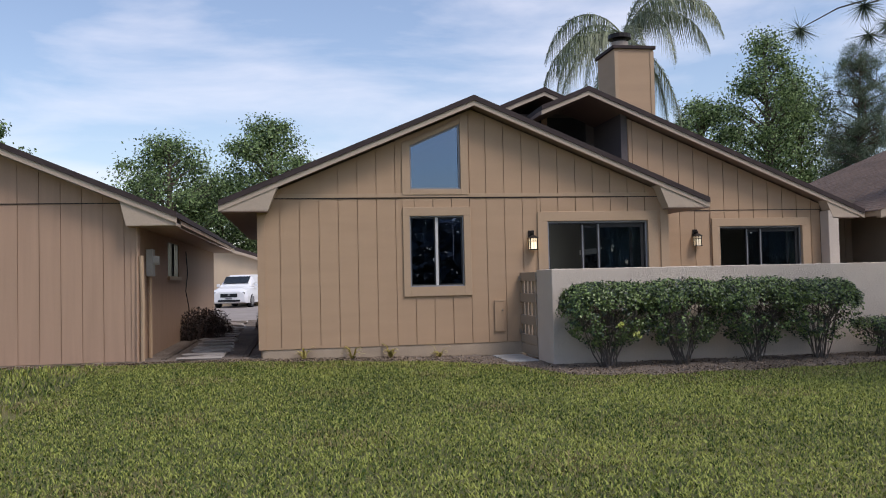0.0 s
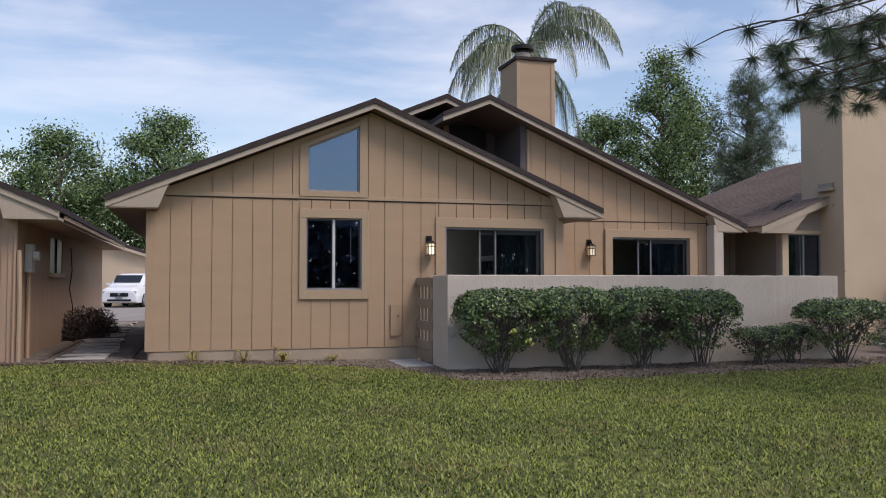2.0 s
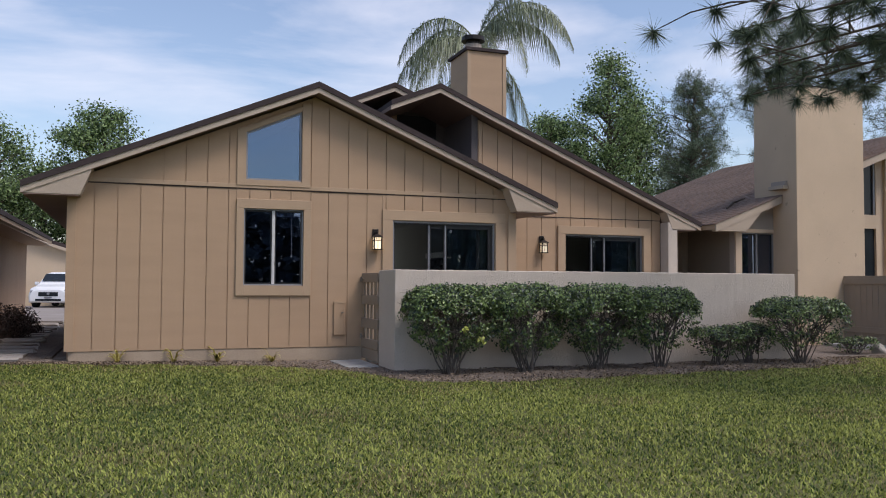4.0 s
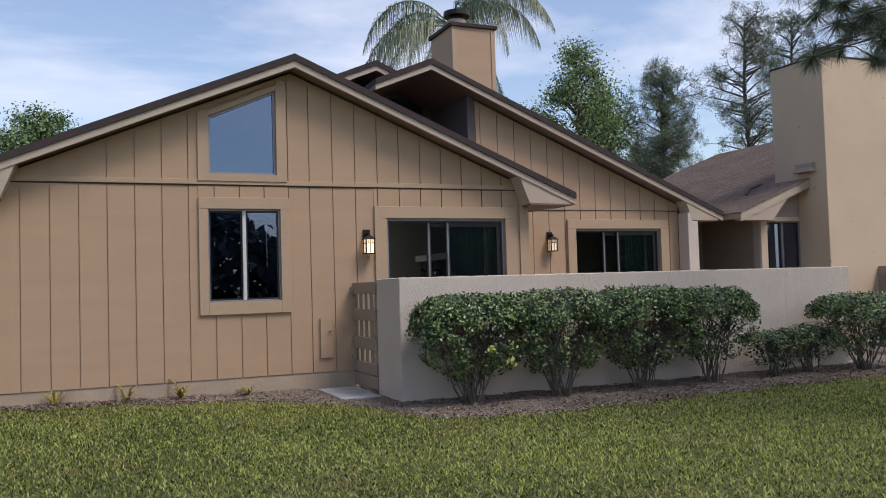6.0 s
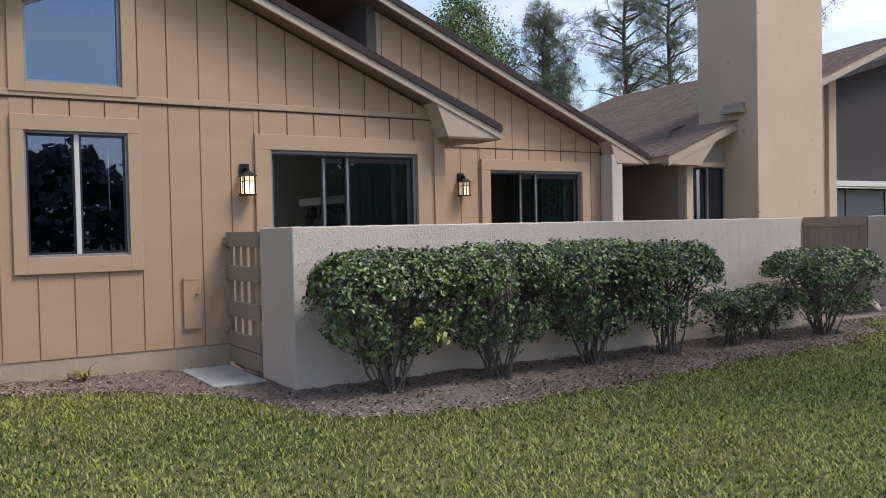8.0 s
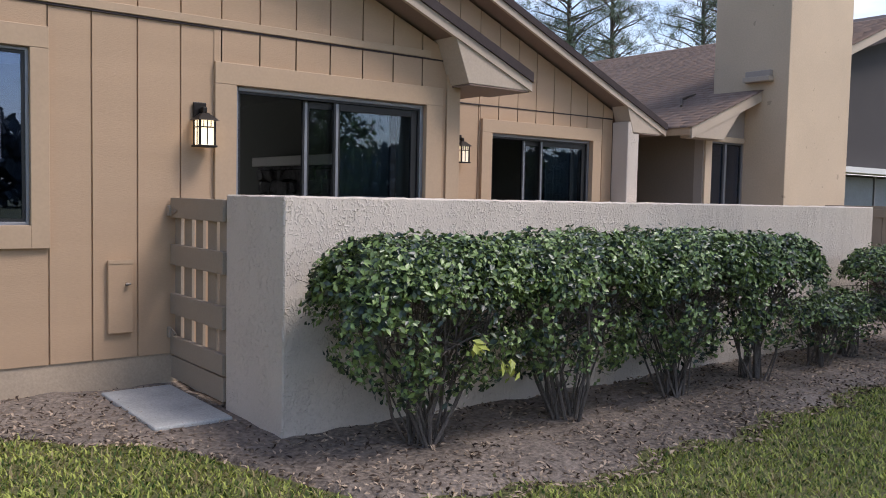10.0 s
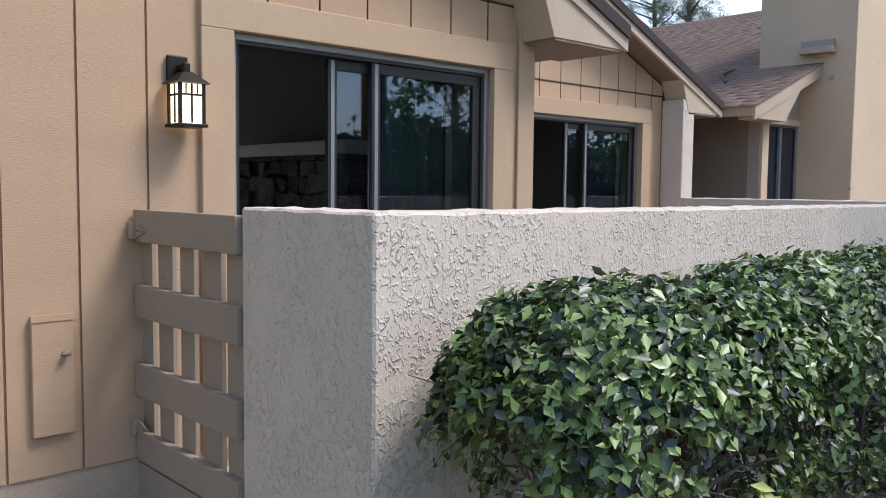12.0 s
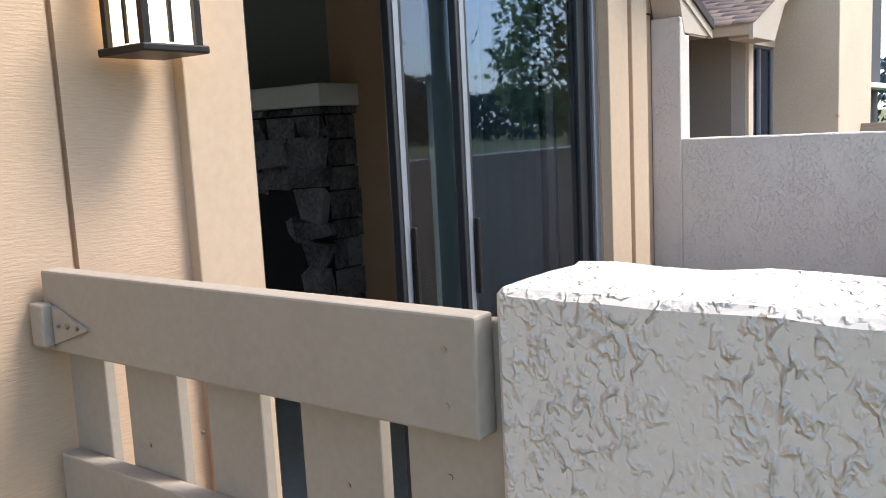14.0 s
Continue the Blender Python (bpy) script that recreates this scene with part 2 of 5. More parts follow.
OAKLEAF = foliage("broad_leaves", (0.06, 0.11, 0.04), (0.29, 0.40, 0.155), 0.5, 1.3, 0.4, 0.5, 0.4)
# distance haze is painted into these leaves as blue-grey
FARLEAF = foliage("hazed_woods_leaves", (0.055, 0.075, 0.085), (0.10, 0.13, 0.145), 0.7, 1.0, 0.1, 0.2, 0.2)
PINELEAF = foliage("pine_needles", (0.05, 0.08, 0.05), (0.16, 0.21, 0.12), 0.55, 1.0, 0.4)
PALMLEAF = foliage("palm_leaflets", (0.12, 0.155, 0.08), (0.30, 0.34, 0.20), 0.5, 1.0, 0.6)
DARKSHRUB = foliage("dark_shrub_leaves", (0.035, 0.025, 0.022), (0.10, 0.065, 0.055), 0.6, 1.0, 2)
BROMELIAD = foliage("spiky_leaves", (0.30, 0.27, 0.07), (0.55, 0.48, 0.16), 0.5, 1.0, 3)


def lamp_glass(name, strength):
    m = mat(name, (0.85, 0.78, 0.62), 0.4, 0.05, 30, 90, 0)
    p = m.node_tree.nodes["Principled BSDF"]
    p.inputs["Emission Color"].default_value, p.inputs["Emission Strength"].default_value = (1.0, 0.80, 0.50, 1), strength
    return m


LIT = lamp_glass("lit_lantern_glass", 0.9)
LIT2 = lamp_glass("dim_lantern_glass", 0.3)


# ---- mesh helpers ----
def box(bm, x0, x1, y0, y1, z0, z1):
    return hexa(bm, x0, x1, y0, y1, z0, z0, z1, z1)


def hexa(bm, x0, x1, y0, y1, za, zb, zc, zd):
    """A block whose underside runs from za to zb and whose top runs from zc to zd along x."""
    v = [bm.verts.new(p) for p in ((x0, y0, za), (x1, y0, zb), (x1, y1, zb), (x0, y1, za), (x0, y0, zc), (x1, y0, zd), (x1, y1, zd), (x0, y1, zc))]
    for f in ((3, 2, 1, 0), (4, 5, 6, 7), (0, 1, 5, 4), (1, 2, 6, 5), (2, 3, 7, 6), (3, 0, 4, 7)):
        bm.faces.new([v[i] for i in f])
    return bm


def prism(bm, outline, y0, y1):
    """An outline in x and z, anticlockwise from the front, drawn from y0 back to y1."""
    a = [bm.verts.new((x, y0, z)) for x, z in outline]
    b = [bm.verts.new((x, y1, z)) for x, z in outline]
    bm.faces.new(a)
    bm.faces.new(b[::-1])
    k = len(a)
    for i in range(k):
        bm.faces.new((a[i], b[i], b[(i + 1) % k], a[(i + 1) % k]))
    bmesh.ops.recalc_face_normals(bm, faces=bm.faces[:])
    return bm


def tube(bm, pts, radii, sides=6):
    """A tapered tube along points."""
    rings = []
    for i, p in enumerate(pts):
        p = Vector(p)
        d = (Vector(pts[min(i + 1, len(pts) - 1)]) - Vector(pts[max(i - 1, 0)])).normalized()
        u = d.orthogonal().normalized()
        w = d.cross(u)
        rings.append([bm.verts.new(p + radii[i] * (math.cos(6.2832 * k / sides) * u + math.sin(6.2832 * k / sides) * w)) for k in range(sides)])
    for a, b in zip(rings, rings[1:]):
        for k in range(sides):
            bm.faces.new((a[k], a[(k + 1) % sides], b[(k + 1) % sides], b[k]))
    bm.faces.new(rings[0][::-1])
    bm.faces.new(rings[-1])
    return bm


def B():
    return bmesh.new()


def mesh_of(name, bm, material):
    me = bpy.data.meshes.new(name)
    bm.to_mesh(me)
    bm.free()
    me.materials.append(material)
    return me


def part(name, bm, material, parent=None, label="", bevel=0.0, smooth=False):
    ob = new(name, mesh_of(name, bm, material))
    ob.parent = parent
    if label:
        ob["label"] = label
    if smooth:
        ob.data.shade_smooth()
    if bevel:
        mod = ob.modifiers.new("bevel", "BEVEL")
        mod.width, mod.segments, mod.limit_method = bevel, 2, "ANGLE"
    return ob


def fast(name, verts, tris, material, parent=None, smooth=False):
    """A mesh from arrays of corners and triangles."""
    me = bpy.data.meshes.new(name)
    verts, tris = np.asarray(verts, np.float32), np.asarray(tris, np.int32)
    me.vertices.add(len(verts))
    me.vertices.foreach_set("co", verts.ravel())
    me.loops.add(tris.size)
    me.loops.foreach_set("vertex_index", tris.ravel())
    me.polygons.add(len(tris))
    me.polygons.foreach_set("loop_start", np.arange(0, tris.size, 3, dtype=np.int32))
    me.update(calc_edges=True)
    me.materials.append(material)
    ob = new(name, me)
    ob.parent = parent
    if smooth:
        me.shade_smooth()
    return ob


def thing(name, label, category, group="", at=(0, 0, 0), rz=0, kind=""):
    ob = new(name)
    ob.empty_display_size = 0.2
    ob.matrix_world = pose(*at, 0, 0, rz)
    return tagged(ob, label, category, group, kind)


LEAF_V = np.array([(0, 0, 0), (0.5, 0.55, 0.12), (0, 1.0, 0.0), (-0.5, 0.55, 0.12), (0, 0.5, 0.0)])
LEAF_T = np.array([(0, 1, 4), (1, 2, 4), (2, 3, 4), (3, 0, 4)])
BLADE_T = np.array([(0, 1, 2), (1, 3, 2), (2, 3, 4)])


def leaves(rng, centres, normals, length, width, spread=0.7, droop=0.0):
    """Corners and triangles of one folded leaf at each centre, facing its normal loosely."""
    k = len(centres)
    nrm = normals + rng.normal(0, spread, (k, 3))
    nrm /= np.linalg.norm(nrm, axis=1, keepdims=True) + 1e-9
    t = rng.normal(0, 1, (k, 3)) + (0, 0, 0.5 - droop)
    t -= nrm * np.sum(t * nrm, axis=1, keepdims=True)
    t /= np.linalg.norm(t, axis=1, keepdims=True) + 1e-9
    s = np.cross(t, nrm)
    size = rng.uniform(0.65, 1.25, (k, 1))
    v = (centres[:, None, :] + LEAF_V[None, :, 0:1] * (s * size * width)[:, None, :] + (LEAF_V[None, :, 1:2] - 0.5) * (t * size * length)[:, None, :]
         + LEAF_V[None, :, 2:3] * (nrm * size * length)[:, None, :])
    f = LEAF_T[None] + 5 * np.arange(k)[:, None, None]
    return v.reshape(-1, 3), f.reshape(-1, 3)


def blades(rng, base, length, width, lean, down=None):
    """Bent blades of three triangles: base points, lengths and a leaning direction."""
    k = len(base)
    ang = rng.uniform(0, 6.2832, k)
    side = np.stack([np.cos(ang), np.sin(ang), np.zeros(k)], 1) * width[:, None] / 2
    out = np.stack([-np.sin(ang), np.cos(ang), np.zeros(k)], 1) * (lean * length)[:, None]
    up = np.zeros((k, 3))
    up[:, 2] = length
    v = np.stack([base - side, base + side, base - side * 0.8 + out * 0.35 + up * 0.6, base + side * 0.8 + out * 0.35 + up * 0.6, base + out + up * 0.92], 1)
    f = BLADE_T[None] + 5 * np.arange(k)[:, None, None]
    return v.reshape(-1, 3), f.reshape(-1, 3)


# ---- ground ----
def ground_z(x, y):
    fall = -0.012 * np.clip(-2 - y, 0, 14)
    rise = 0.02 * np.clip(2.2 - x, 0, 5) * np.clip((y + 5) / 4, 0, 1)
    return fall + rise + 0.012 * np.sin(1.3 * x + 0.5 * y) * np.clip((-2.5 - y) / 3, 0, 1)


def bed_edge(x):
    """y of the line where the lawn meets the bare bed."""
    x = np.asarray(x, float)
    return np.interp(x, [-7, -3.2, -0.8, 0.9, 1.7, 2.05, 2.6, 3.3, 6.0, 8.5, 9.6, 10.6, 12, 30], [-0.1, -0.15, -0.45, -0.9, -1.75, -2.75, -3.2, -3.27, -3.1, -2.95, -2.7, -1.9, -2.4, -2.6]) + 0.07 * np.sin(5 * x) + 0.05 * np.sin(13 * x + 1)


def sheet(name, xs, ys, zf, material):
    xs, ys = np.asarray(xs), np.asarray(ys)
    gx, gy = np.meshgrid(xs, ys)
    v = np.stack([gx, gy, zf(gx, gy)], -1).reshape(-1, 3)
    i = np.arange(len(v)).reshape(len(ys), len(xs))
    a, b, c, d = i[:-1, :-1].ravel(), i[:-1, 1:].ravel(), i[1:, 1:].ravel(), i[1:, :-1].ravel()
    return fast(name, v, np.concatenate([np.stack([a, b, c], 1), np.stack([a, c, d], 1)]), material, smooth=True)


far = [-3000, -600, -150, -60, -30]
ground = sheet("ground", far + list(np.arange(-20, 30, 0.5)) + [40, 80, 200, 700, 3000], far + list(np.arange(-20, 24, 0.5)) + [40, 80, 200, 700, 3000], ground_z, SOILGRASS)
tagged(ground, "green lawn ground with thatch between the blades", "lawn", kind="structure")

rng = np.random.default_rng(5)
bx = np.arange(-7, 15.01, 0.1)
rows = []
for x in bx:
    e = float(bed_edge(x))
    for k in range(26):
        rows.append((x, e + (1.9 - e) * (k / 25) ** 1.3, k))
v = np.array([(x, y, float(ground_z(x, y)) + (0.006 if k else -0.02) + (0.03 * noise.noise((x * 2.5, y * 2.5, 0)) + 0.018 * noise.noise((x * 9, y * 9, 3)) + 0.014 if k > 1 else 0)) for x, y, k in rows])
i = np.arange(len(v)).reshape(len(bx), 26)
a, b, c, d = i[:-1, :-1].ravel(), i[1:, :-1].ravel(), i[1:, 1:].ravel(), i[:-1, 1:].ravel()
bed = fast("planting_bed", v, np.concatenate([np.stack([a, b, c], 1), np.stack([a, c, d], 1)]), MULCH, smooth=True)
tagged(bed, "bare grey-brown soil bed along the house wall", "soil", kind="structure")

# leaf litter and wood chips lying on the bed
n_l = 12000
lx = rng.uniform(-6, 12.5, n_l)
ly = bed_edge(lx) - 0.12 + rng.uniform(0, 1, n_l) ** 1.6 * (np.where(lx < 2.2, 0.0, -1.8) - bed_edge(lx) + 0.1)
cz = ground_z(lx, ly) + 0.03
v, f = leaves(rng, np.stack([lx, ly, cz], 1), np.tile((0, 0, 1.0), (n_l, 1)), 0.04, 0.016, 0.4)
tagged(fast("leaf_litter", v, f, LITTER), "dry leaves and chips scattered on the bed", "leaf litter", kind="stuff")

# lawn blades, densest where the walk passes
def lawn(name, count, x0, x1, y0, y1, length, width, material, label, keep=None, past=0.05):
    x, y = rng.uniform(x0, x1, count), rng.uniform(y0, y1, count)
    ok = y < bed_edge(x) + rng.uniform(-0.12, past, count)
    if keep:
        ok &= keep(x, y)
    x, y = x[ok], y[ok]
    k = len(x)
    patch = np.array([noise.noise((p * 0.6, q * 0.6, 0)) for p, q in zip(x[::50], y[::50])])
    ln = length * rng.uniform(0.5, 1.3, k) * (1 + 0.3 * np.repeat(patch, 50)[:k])
    base = np.stack([x, y, ground_z(x, y) - 0.005], 1)
    v, f = blades(rng, base, ln, width * rng.uniform(0.6, 1.3, k), rng.uniform(0.3, 1.5, k))
    tagged(fast(name, v, f, material), label, "grass", kind="stuff")


lawn("lawn_grass", 370000, -4.5, 11.5, -9.6, -0.2, 0.033, 0.011, GRASS, "coarse green lawn grass with paler patches")
lawn("lawn_grass", 100000, -9, 22, -9.6, -0.2, 0.075, 0.016, GRASS, "coarse green lawn grass farther along the houses", lambda x, y: (x < -4.5) | (x > 11.5))
lawn("dry_grass", 120000, -5, 12, -9.5, -0.2, 0.04, 0.008, DRYGRASS, "straw-coloured dry grass tufts",
     lambda x, y: ((np.abs(y - bed_edge(x) + 0.3) < 0.7) & (rng.uniform(0, 1, len(x)) < 0.75)) | (np.sin(1.9 * x + 0.7) * np.sin(2.3 * y + 1) > 0.62), 0.12)
lawn("lawn_grass", 60000, -30, 40, -40, -9.6, 0.08, 0.04, GRASS, "lawn grass of the open green behind")


# ---- walls ----
def cells(xs, z_bottom, top, holes):
    """Cuts a wall front between xs into blocks around holes (x0, x1, z0, z1a, z1b); yields x0, x1 and the heights."""
    edges = sorted({*xs, *(h[0] for h in holes), *(h[1] for h in holes)})
    for a, b in zip(edges, edges[1:]):
        if b - a < 0.004:
            continue
        mid = (a + b) / 2
        hs = sorted([h for h in holes if h[0] < mid < h[1]], key=lambda h: h[2])
        za = zb = z_bottom
        for h0, h1, z0, za1, zb1 in hs:
            if z0 - za > 0.01:
                yield a, b, za, zb, z0, z0
            slope = (zb1 - za1) / (h1 - h0)
            za, zb = za1 + slope * (a - h0), za1 + slope * (b - h0)
        if top(a) - za > 0.01 or top(b) - zb > 0.01:
            yield a, b, za, zb, max(top(a), za + 0.002), max(top(b), zb + 0.002)


def sided_wall(parent, x0, x1, y, z0, z1, top, holes, phase, step, mat_board, thick=0.16, trim_holes=None, shift=0.0):
    """A framed wall with upright boards in front, parted at z1 by a lap line."""
    bm = B()
    ridge = [x for x in (1.42,) if x0 < x < x1]
    for c in cells([x0, x1, *ridge], z0, top, holes):
        hexa(bm, c[0], c[1], y + 0.016, y + thick, *c[2:])
    bmesh.ops.remove_doubles(bm, verts=bm.verts[:], dist=0.0005)
    wall = part("wall", bm, mat_board, parent)
    joints = [phase + step * k for k in range(-60, 60)]
    joints = [q - (shift if q > 1.5 else 0) for q in joints]
    cuts = [x0, *[q for q in joints if x0 + 0.05 < q < x1 - 0.05], x1]
    shut = trim_holes or holes
    for a, b in zip(cuts, cuts[1:]):
        inner = [x for x in ridge if a + 0.01 < x < b - 0.01]
        for lo, hi, yy in ((z0, lambda x: z1 - 0.012, y), (z1 + 0.004, top, y - 0.006)):
            for c in cells([a + 0.006, *inner, b - 0.006], lo, hi, [h for h in shut if h[1] > a and h[0] < b and h[2] < 9]):
                if c[0] < a or c[1] > b:
                    continue
                part("board", hexa(B(), c[0], c[1], yy, y + 0.0155, *c[2:]), mat_board, wall)
    return wall


def frame_of(bm, x0, x1, z0, z1, w, y0, y1, bottom=True):
    box(bm, x0, x0 + w, y0, y1, z0, z1)
    box(bm, x1 - w, x1, y0, y1, z0, z1)
    box(bm, x0 + w, x1 - w, y0, y1, z1 - w, z1)
    if bottom:
        box(bm, x0 + w, x1 - w, y0, y1, z0, z0 + w)
    return bm


def slider(parent, x0, x1, y, z0, z1, label):
    """A two-leaf sliding glass door, one leaf slid open behind the fixed one."""
    d = part("sliding_door", frame_of(B(), x0, x1, z0, z1, 0.035, y + 0.02, y + 0.13), ALU, parent, label, 0.003)
    part("dark_stop", frame_of(B(), x0 + 0.036, x1 - 0.036, z0 + 0.036, z1 - 0.036, 0.018, y + 0.03, y + 0.12), ALUDARK, d)
    slid, fixed = x0 + 0.346 * (x1 - x0), x0 + 0.497 * (x1 - x0)
    for a, b, yy in ((slid, slid + 0.95, y + 0.085), (fixed, x1 - 0.056, y + 0.045)):
        lf = part("leaf_frame", frame_of(B(), a, b, z0 + 0.056, z1 - 0.056, 0.06, yy, yy + 0.03), ALUDARK, d, "dark bronze leaf frame", 0.003)
        part("stile_strip", box(B(), a + 0.018, a + 0.042, yy - 0.003, yy - 0.0005, z0 + 0.06, z1 - 0.06), ALU, lf, "bare aluminium strip")
        part("pull_handle", box(B(), a + 0.046, a + 0.062, yy - 0.02, yy - 0.004, 1.1, 1.35), BLACKMETAL, lf, "black pull handle", 0.004)
        g = part("pane", box(B(), a + 0.061, b - 0.061, yy + 0.012, yy + 0.018, z0 + 0.117, z1 - 0.117), GLASS, lf)
        g.visible_shadow = False
    return d


def window(parent, x0, x1, y, z0, z1, label, mull=0.5, fr=WHITEFR, blind=False):
    w = part("window", frame_of(B(), x0, x1, z0, z1, 0.022, y + 0.012, y + 0.1), ALU, parent, label, 0.002)
    m = x0 + mull * (x1 - x0)
    part("meeting_rail", box(B(), m - 0.022, m + 0.022, y + 0.02, y + 0.06, z0 + 0.023, z1 - 0.023), fr, w, "pale meeting rail", 0.003)
    for a, b, yy in ((x0 + 0.022, m - 0.02, y + 0.06), (m + 0.02, x1 - 0.022, y + 0.035)):
        part("sash", frame_of(B(), a + 0.001, b - 0.001, z0 + 0.024, z1 - 0.024, 0.02, yy - 0.008, yy + 0.014), ALUDARK, w)
        g = part("pane", box(B(), a + 0.022, b - 0.022, yy, yy + 0.005, z0 + 0.045, z1 - 0.045), BEDGLASS, w)
        g.visible_shadow = False
    if blind:
        part("blind_headrail", box(B(), m + 0.025, x1 - 0.04, y + 0.085, y + 0.12, z1 - 0.11, z1 - 0.05), MANTEL, w, "white blind headrail", 0.004)
        part("blind_wand", tube(B(), [(x1 - 0.17, y + 0.08, z1 - 0.11), (x1 - 0.165, y + 0.08, z1 - 0.75)], [0.006, 0.006]), MANTEL, w, "white hanging blind wand")
    return w


def surround(parent, x0, x1, y, z0, z1, ix0, ix1, iz0, iz1, proud=0.032, m=TRIM, bottom=True):
    part("trim_board", box(B(), x0, ix0, y - proud, y + 0.0155, z0, iz1), m, parent, "", 0.004)
    part("trim_board", box(B(), ix1, x1, y - proud, y + 0.0155, z0, iz1), m, parent, "", 0.004)
    part("trim_board", box(B(), x0, x1, y - proud - 0.002, y + 0.0155, iz1, z1), m, parent, "", 0.004)
    if bottom:
        part("trim_board", box(B(), ix0, ix1, y - proud - 0.002, y + 0.0155, z0, iz0), m, parent, "", 0.004)


def gable_roof(parent, ridge, xl, zl, xr, zr, zt, y0, y1, fascia=0.085, deck=0.07, y1r=None, left=True, right=True):
    """Two roof slopes with shingle edges, and rake boards under them at the front."""
    for on, xe, ze, yb in ((left, xl, zl, y1), (right, xr, zr, y1r or y1)):
        if not on:
            continue
        s = 1 if xe > ridge else -1
        a, b = (ridge, xe) if s > 0 else (xe, ridge)
        za, zb = (zt, ze) if s > 0 else (ze, zt)
        part("roof_slope", hexa(B(), a, b, y0, yb, za - 0.09, zb - 0.09, za, zb), ROOFEDGE, parent, "dark brown shingle roof slope")
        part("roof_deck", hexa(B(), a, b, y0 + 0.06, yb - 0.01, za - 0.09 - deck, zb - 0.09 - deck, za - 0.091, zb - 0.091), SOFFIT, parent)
        part("rake_board", hexa(B(), a, b, y0 + 0.02, y0 + 0.058, za - 0.091 - fascia, zb - 0.091 - fascia, za - 0.0915, zb - 0.0915), FASCIA, parent, "beige rake board")


# ---- house with the gable window ----
house = thing("house", "tan board-sided single-storey house with a gable and dark roof edge", "house")
SL = (4.42 - 2.67) / 4.19
roof_a = lambda x: 4.42 - SL * abs(x - 1.42) - 0.19
LOWER, UPPER, SLIDE = (0.323, 1.25, 1.218, 2.413, 2.413), (0.345, 1.215, 2.862, 3.60, 3.985), (2.724, 4.56, 0.25, 2.30, 2.30)
outer = [(0.21, 1.37, 1.06, 2.56, 2.56), (0.21, 1.345, 2.77, 3.66, 4.14), (2.548, 4.74, 0.2, 2.465, 2.465)]
sided_wall(house, -2.16, 4.93, 0.0, 0.25, 2.722, roof_a, [LOWER, UPPER, SLIDE], -1.82, 0.3185, SIDING, trim_holes=outer, shift=0.032)
# dark strip drawn in place of the shadow under the board lap
part("lap_shadow_line", box(B(), -2.165, 4.935, -0.012, 0.012, 2.722 - 0.011, 2.722 + 0.003), ROOFEDGE, house, "dark lap shadow strip")
part("belly_band", box(B(), -1.9, 4.6, -0.020, -0.0065, 2.728, 2.79), TRIM, house, "", 0.003)
part("foundation", box(B(), -2.13, 4.9, 0.012, 0.2, -0.25, 0.249), FOUND, house, "painted concrete foundation strip", 0.006)
part("corner_board", box(B(), -2.185, -2.06, -0.022, -0.001, 0.25, 2.70), SIDING, house, "", 0.003)
part("corner_board", box(B(), 4.80, 4.955, -0.022, -0.001, 0.2, 2.70), TRIM, house, "", 0.003)
surround(house, 0.21, 1.37, 0, 1.06, 2.56, 0.323, 1.25, 1.218, 2.413)
surround(house, 2.548, 4.74, 0, 0.2, 2.465, 2.724, 4.56, 0.25, 2.30, bottom=False)
part("trim_board", box(B(), 0.21, 0.345, -0.032, 0.0155, 2.77, 3.66), TRIM, house, "", 0.003)
part("trim_board", box(B(), 1.215, 1.345, -0.032, 0.0155, 2.77, 4.12), TRIM, house, "", 0.003)
part("trim_board", box(B(), 0.345, 1.215, -0.032, 0.0155, 2.77, 2.862), TRIM, house, "", 0.003)
part("trim_board", hexa(B(), 0.345, 1.215, -0.032, 0.0155, 3.60, 3.985, 3.67, 4.06), TRIM, house, "", 0.003)
window(house, 0.323, 1.25, 0, 1.218, 2.413, "dark two-sash window with a white blind headrail", 0.5, blind=True)
slider(house, 2.724, 4.56, 0, 0.25, 2.30, "dark glazed sliding patio door, slid partly open")
gw = part("gable_window", B(), ALU, house, "tall sloping gable window that mirrors the sky")
bm = bmesh.new()
prism(bm, [(0.345, 2.862), (0.375, 2.862), (0.375, 3.613), (0.345, 3.60)], 0.02, 0.09)
prism(bm, [(1.185, 2.862), (1.215, 2.862), (1.215, 3.985), (1.185, 3.972)], 0.02, 0.09)
prism(bm, [(0.375, 2.862), (1.185, 2.862), (1.185, 2.892), (0.375, 2.892)], 0.02, 0.09)
prism(bm, [(0.375, 3.583), (1.185, 3.942), (1.185, 3.972), (0.375, 3.613)], 0.02, 0.09)
bm.to_mesh(gw.data)
bm.free()
pane = part("pane", prism(B(), [(0.376, 2.893), (1.184, 2.893), (1.184, 3.941), (0.376, 3.582)], 0.05, 0.056), GLASSSKY, gw)
gable_roof(house, 1.42, -2.77, 2.67, 5.61, 2.67, 4.42, -0.32, 9.0, y1r=3.3)
# boxed eaves at the front corners
for s in (-1, 1):
    X = lambda d: 1.42 + s * d
    o = [(X(4.17), 2.50), (X(4.17), 2.60), (X(3.22), 2.99), (X(3.42), 2.50)]
    part("boxed_eave", prism(B(), o if s < 0 else o[::-1], -0.285, 0.3), FASCIA, house, "beige boxed eave return", 0.004)
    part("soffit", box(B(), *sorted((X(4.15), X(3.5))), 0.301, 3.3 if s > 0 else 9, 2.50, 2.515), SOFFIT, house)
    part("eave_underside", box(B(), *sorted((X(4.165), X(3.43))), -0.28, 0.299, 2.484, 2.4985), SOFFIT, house)
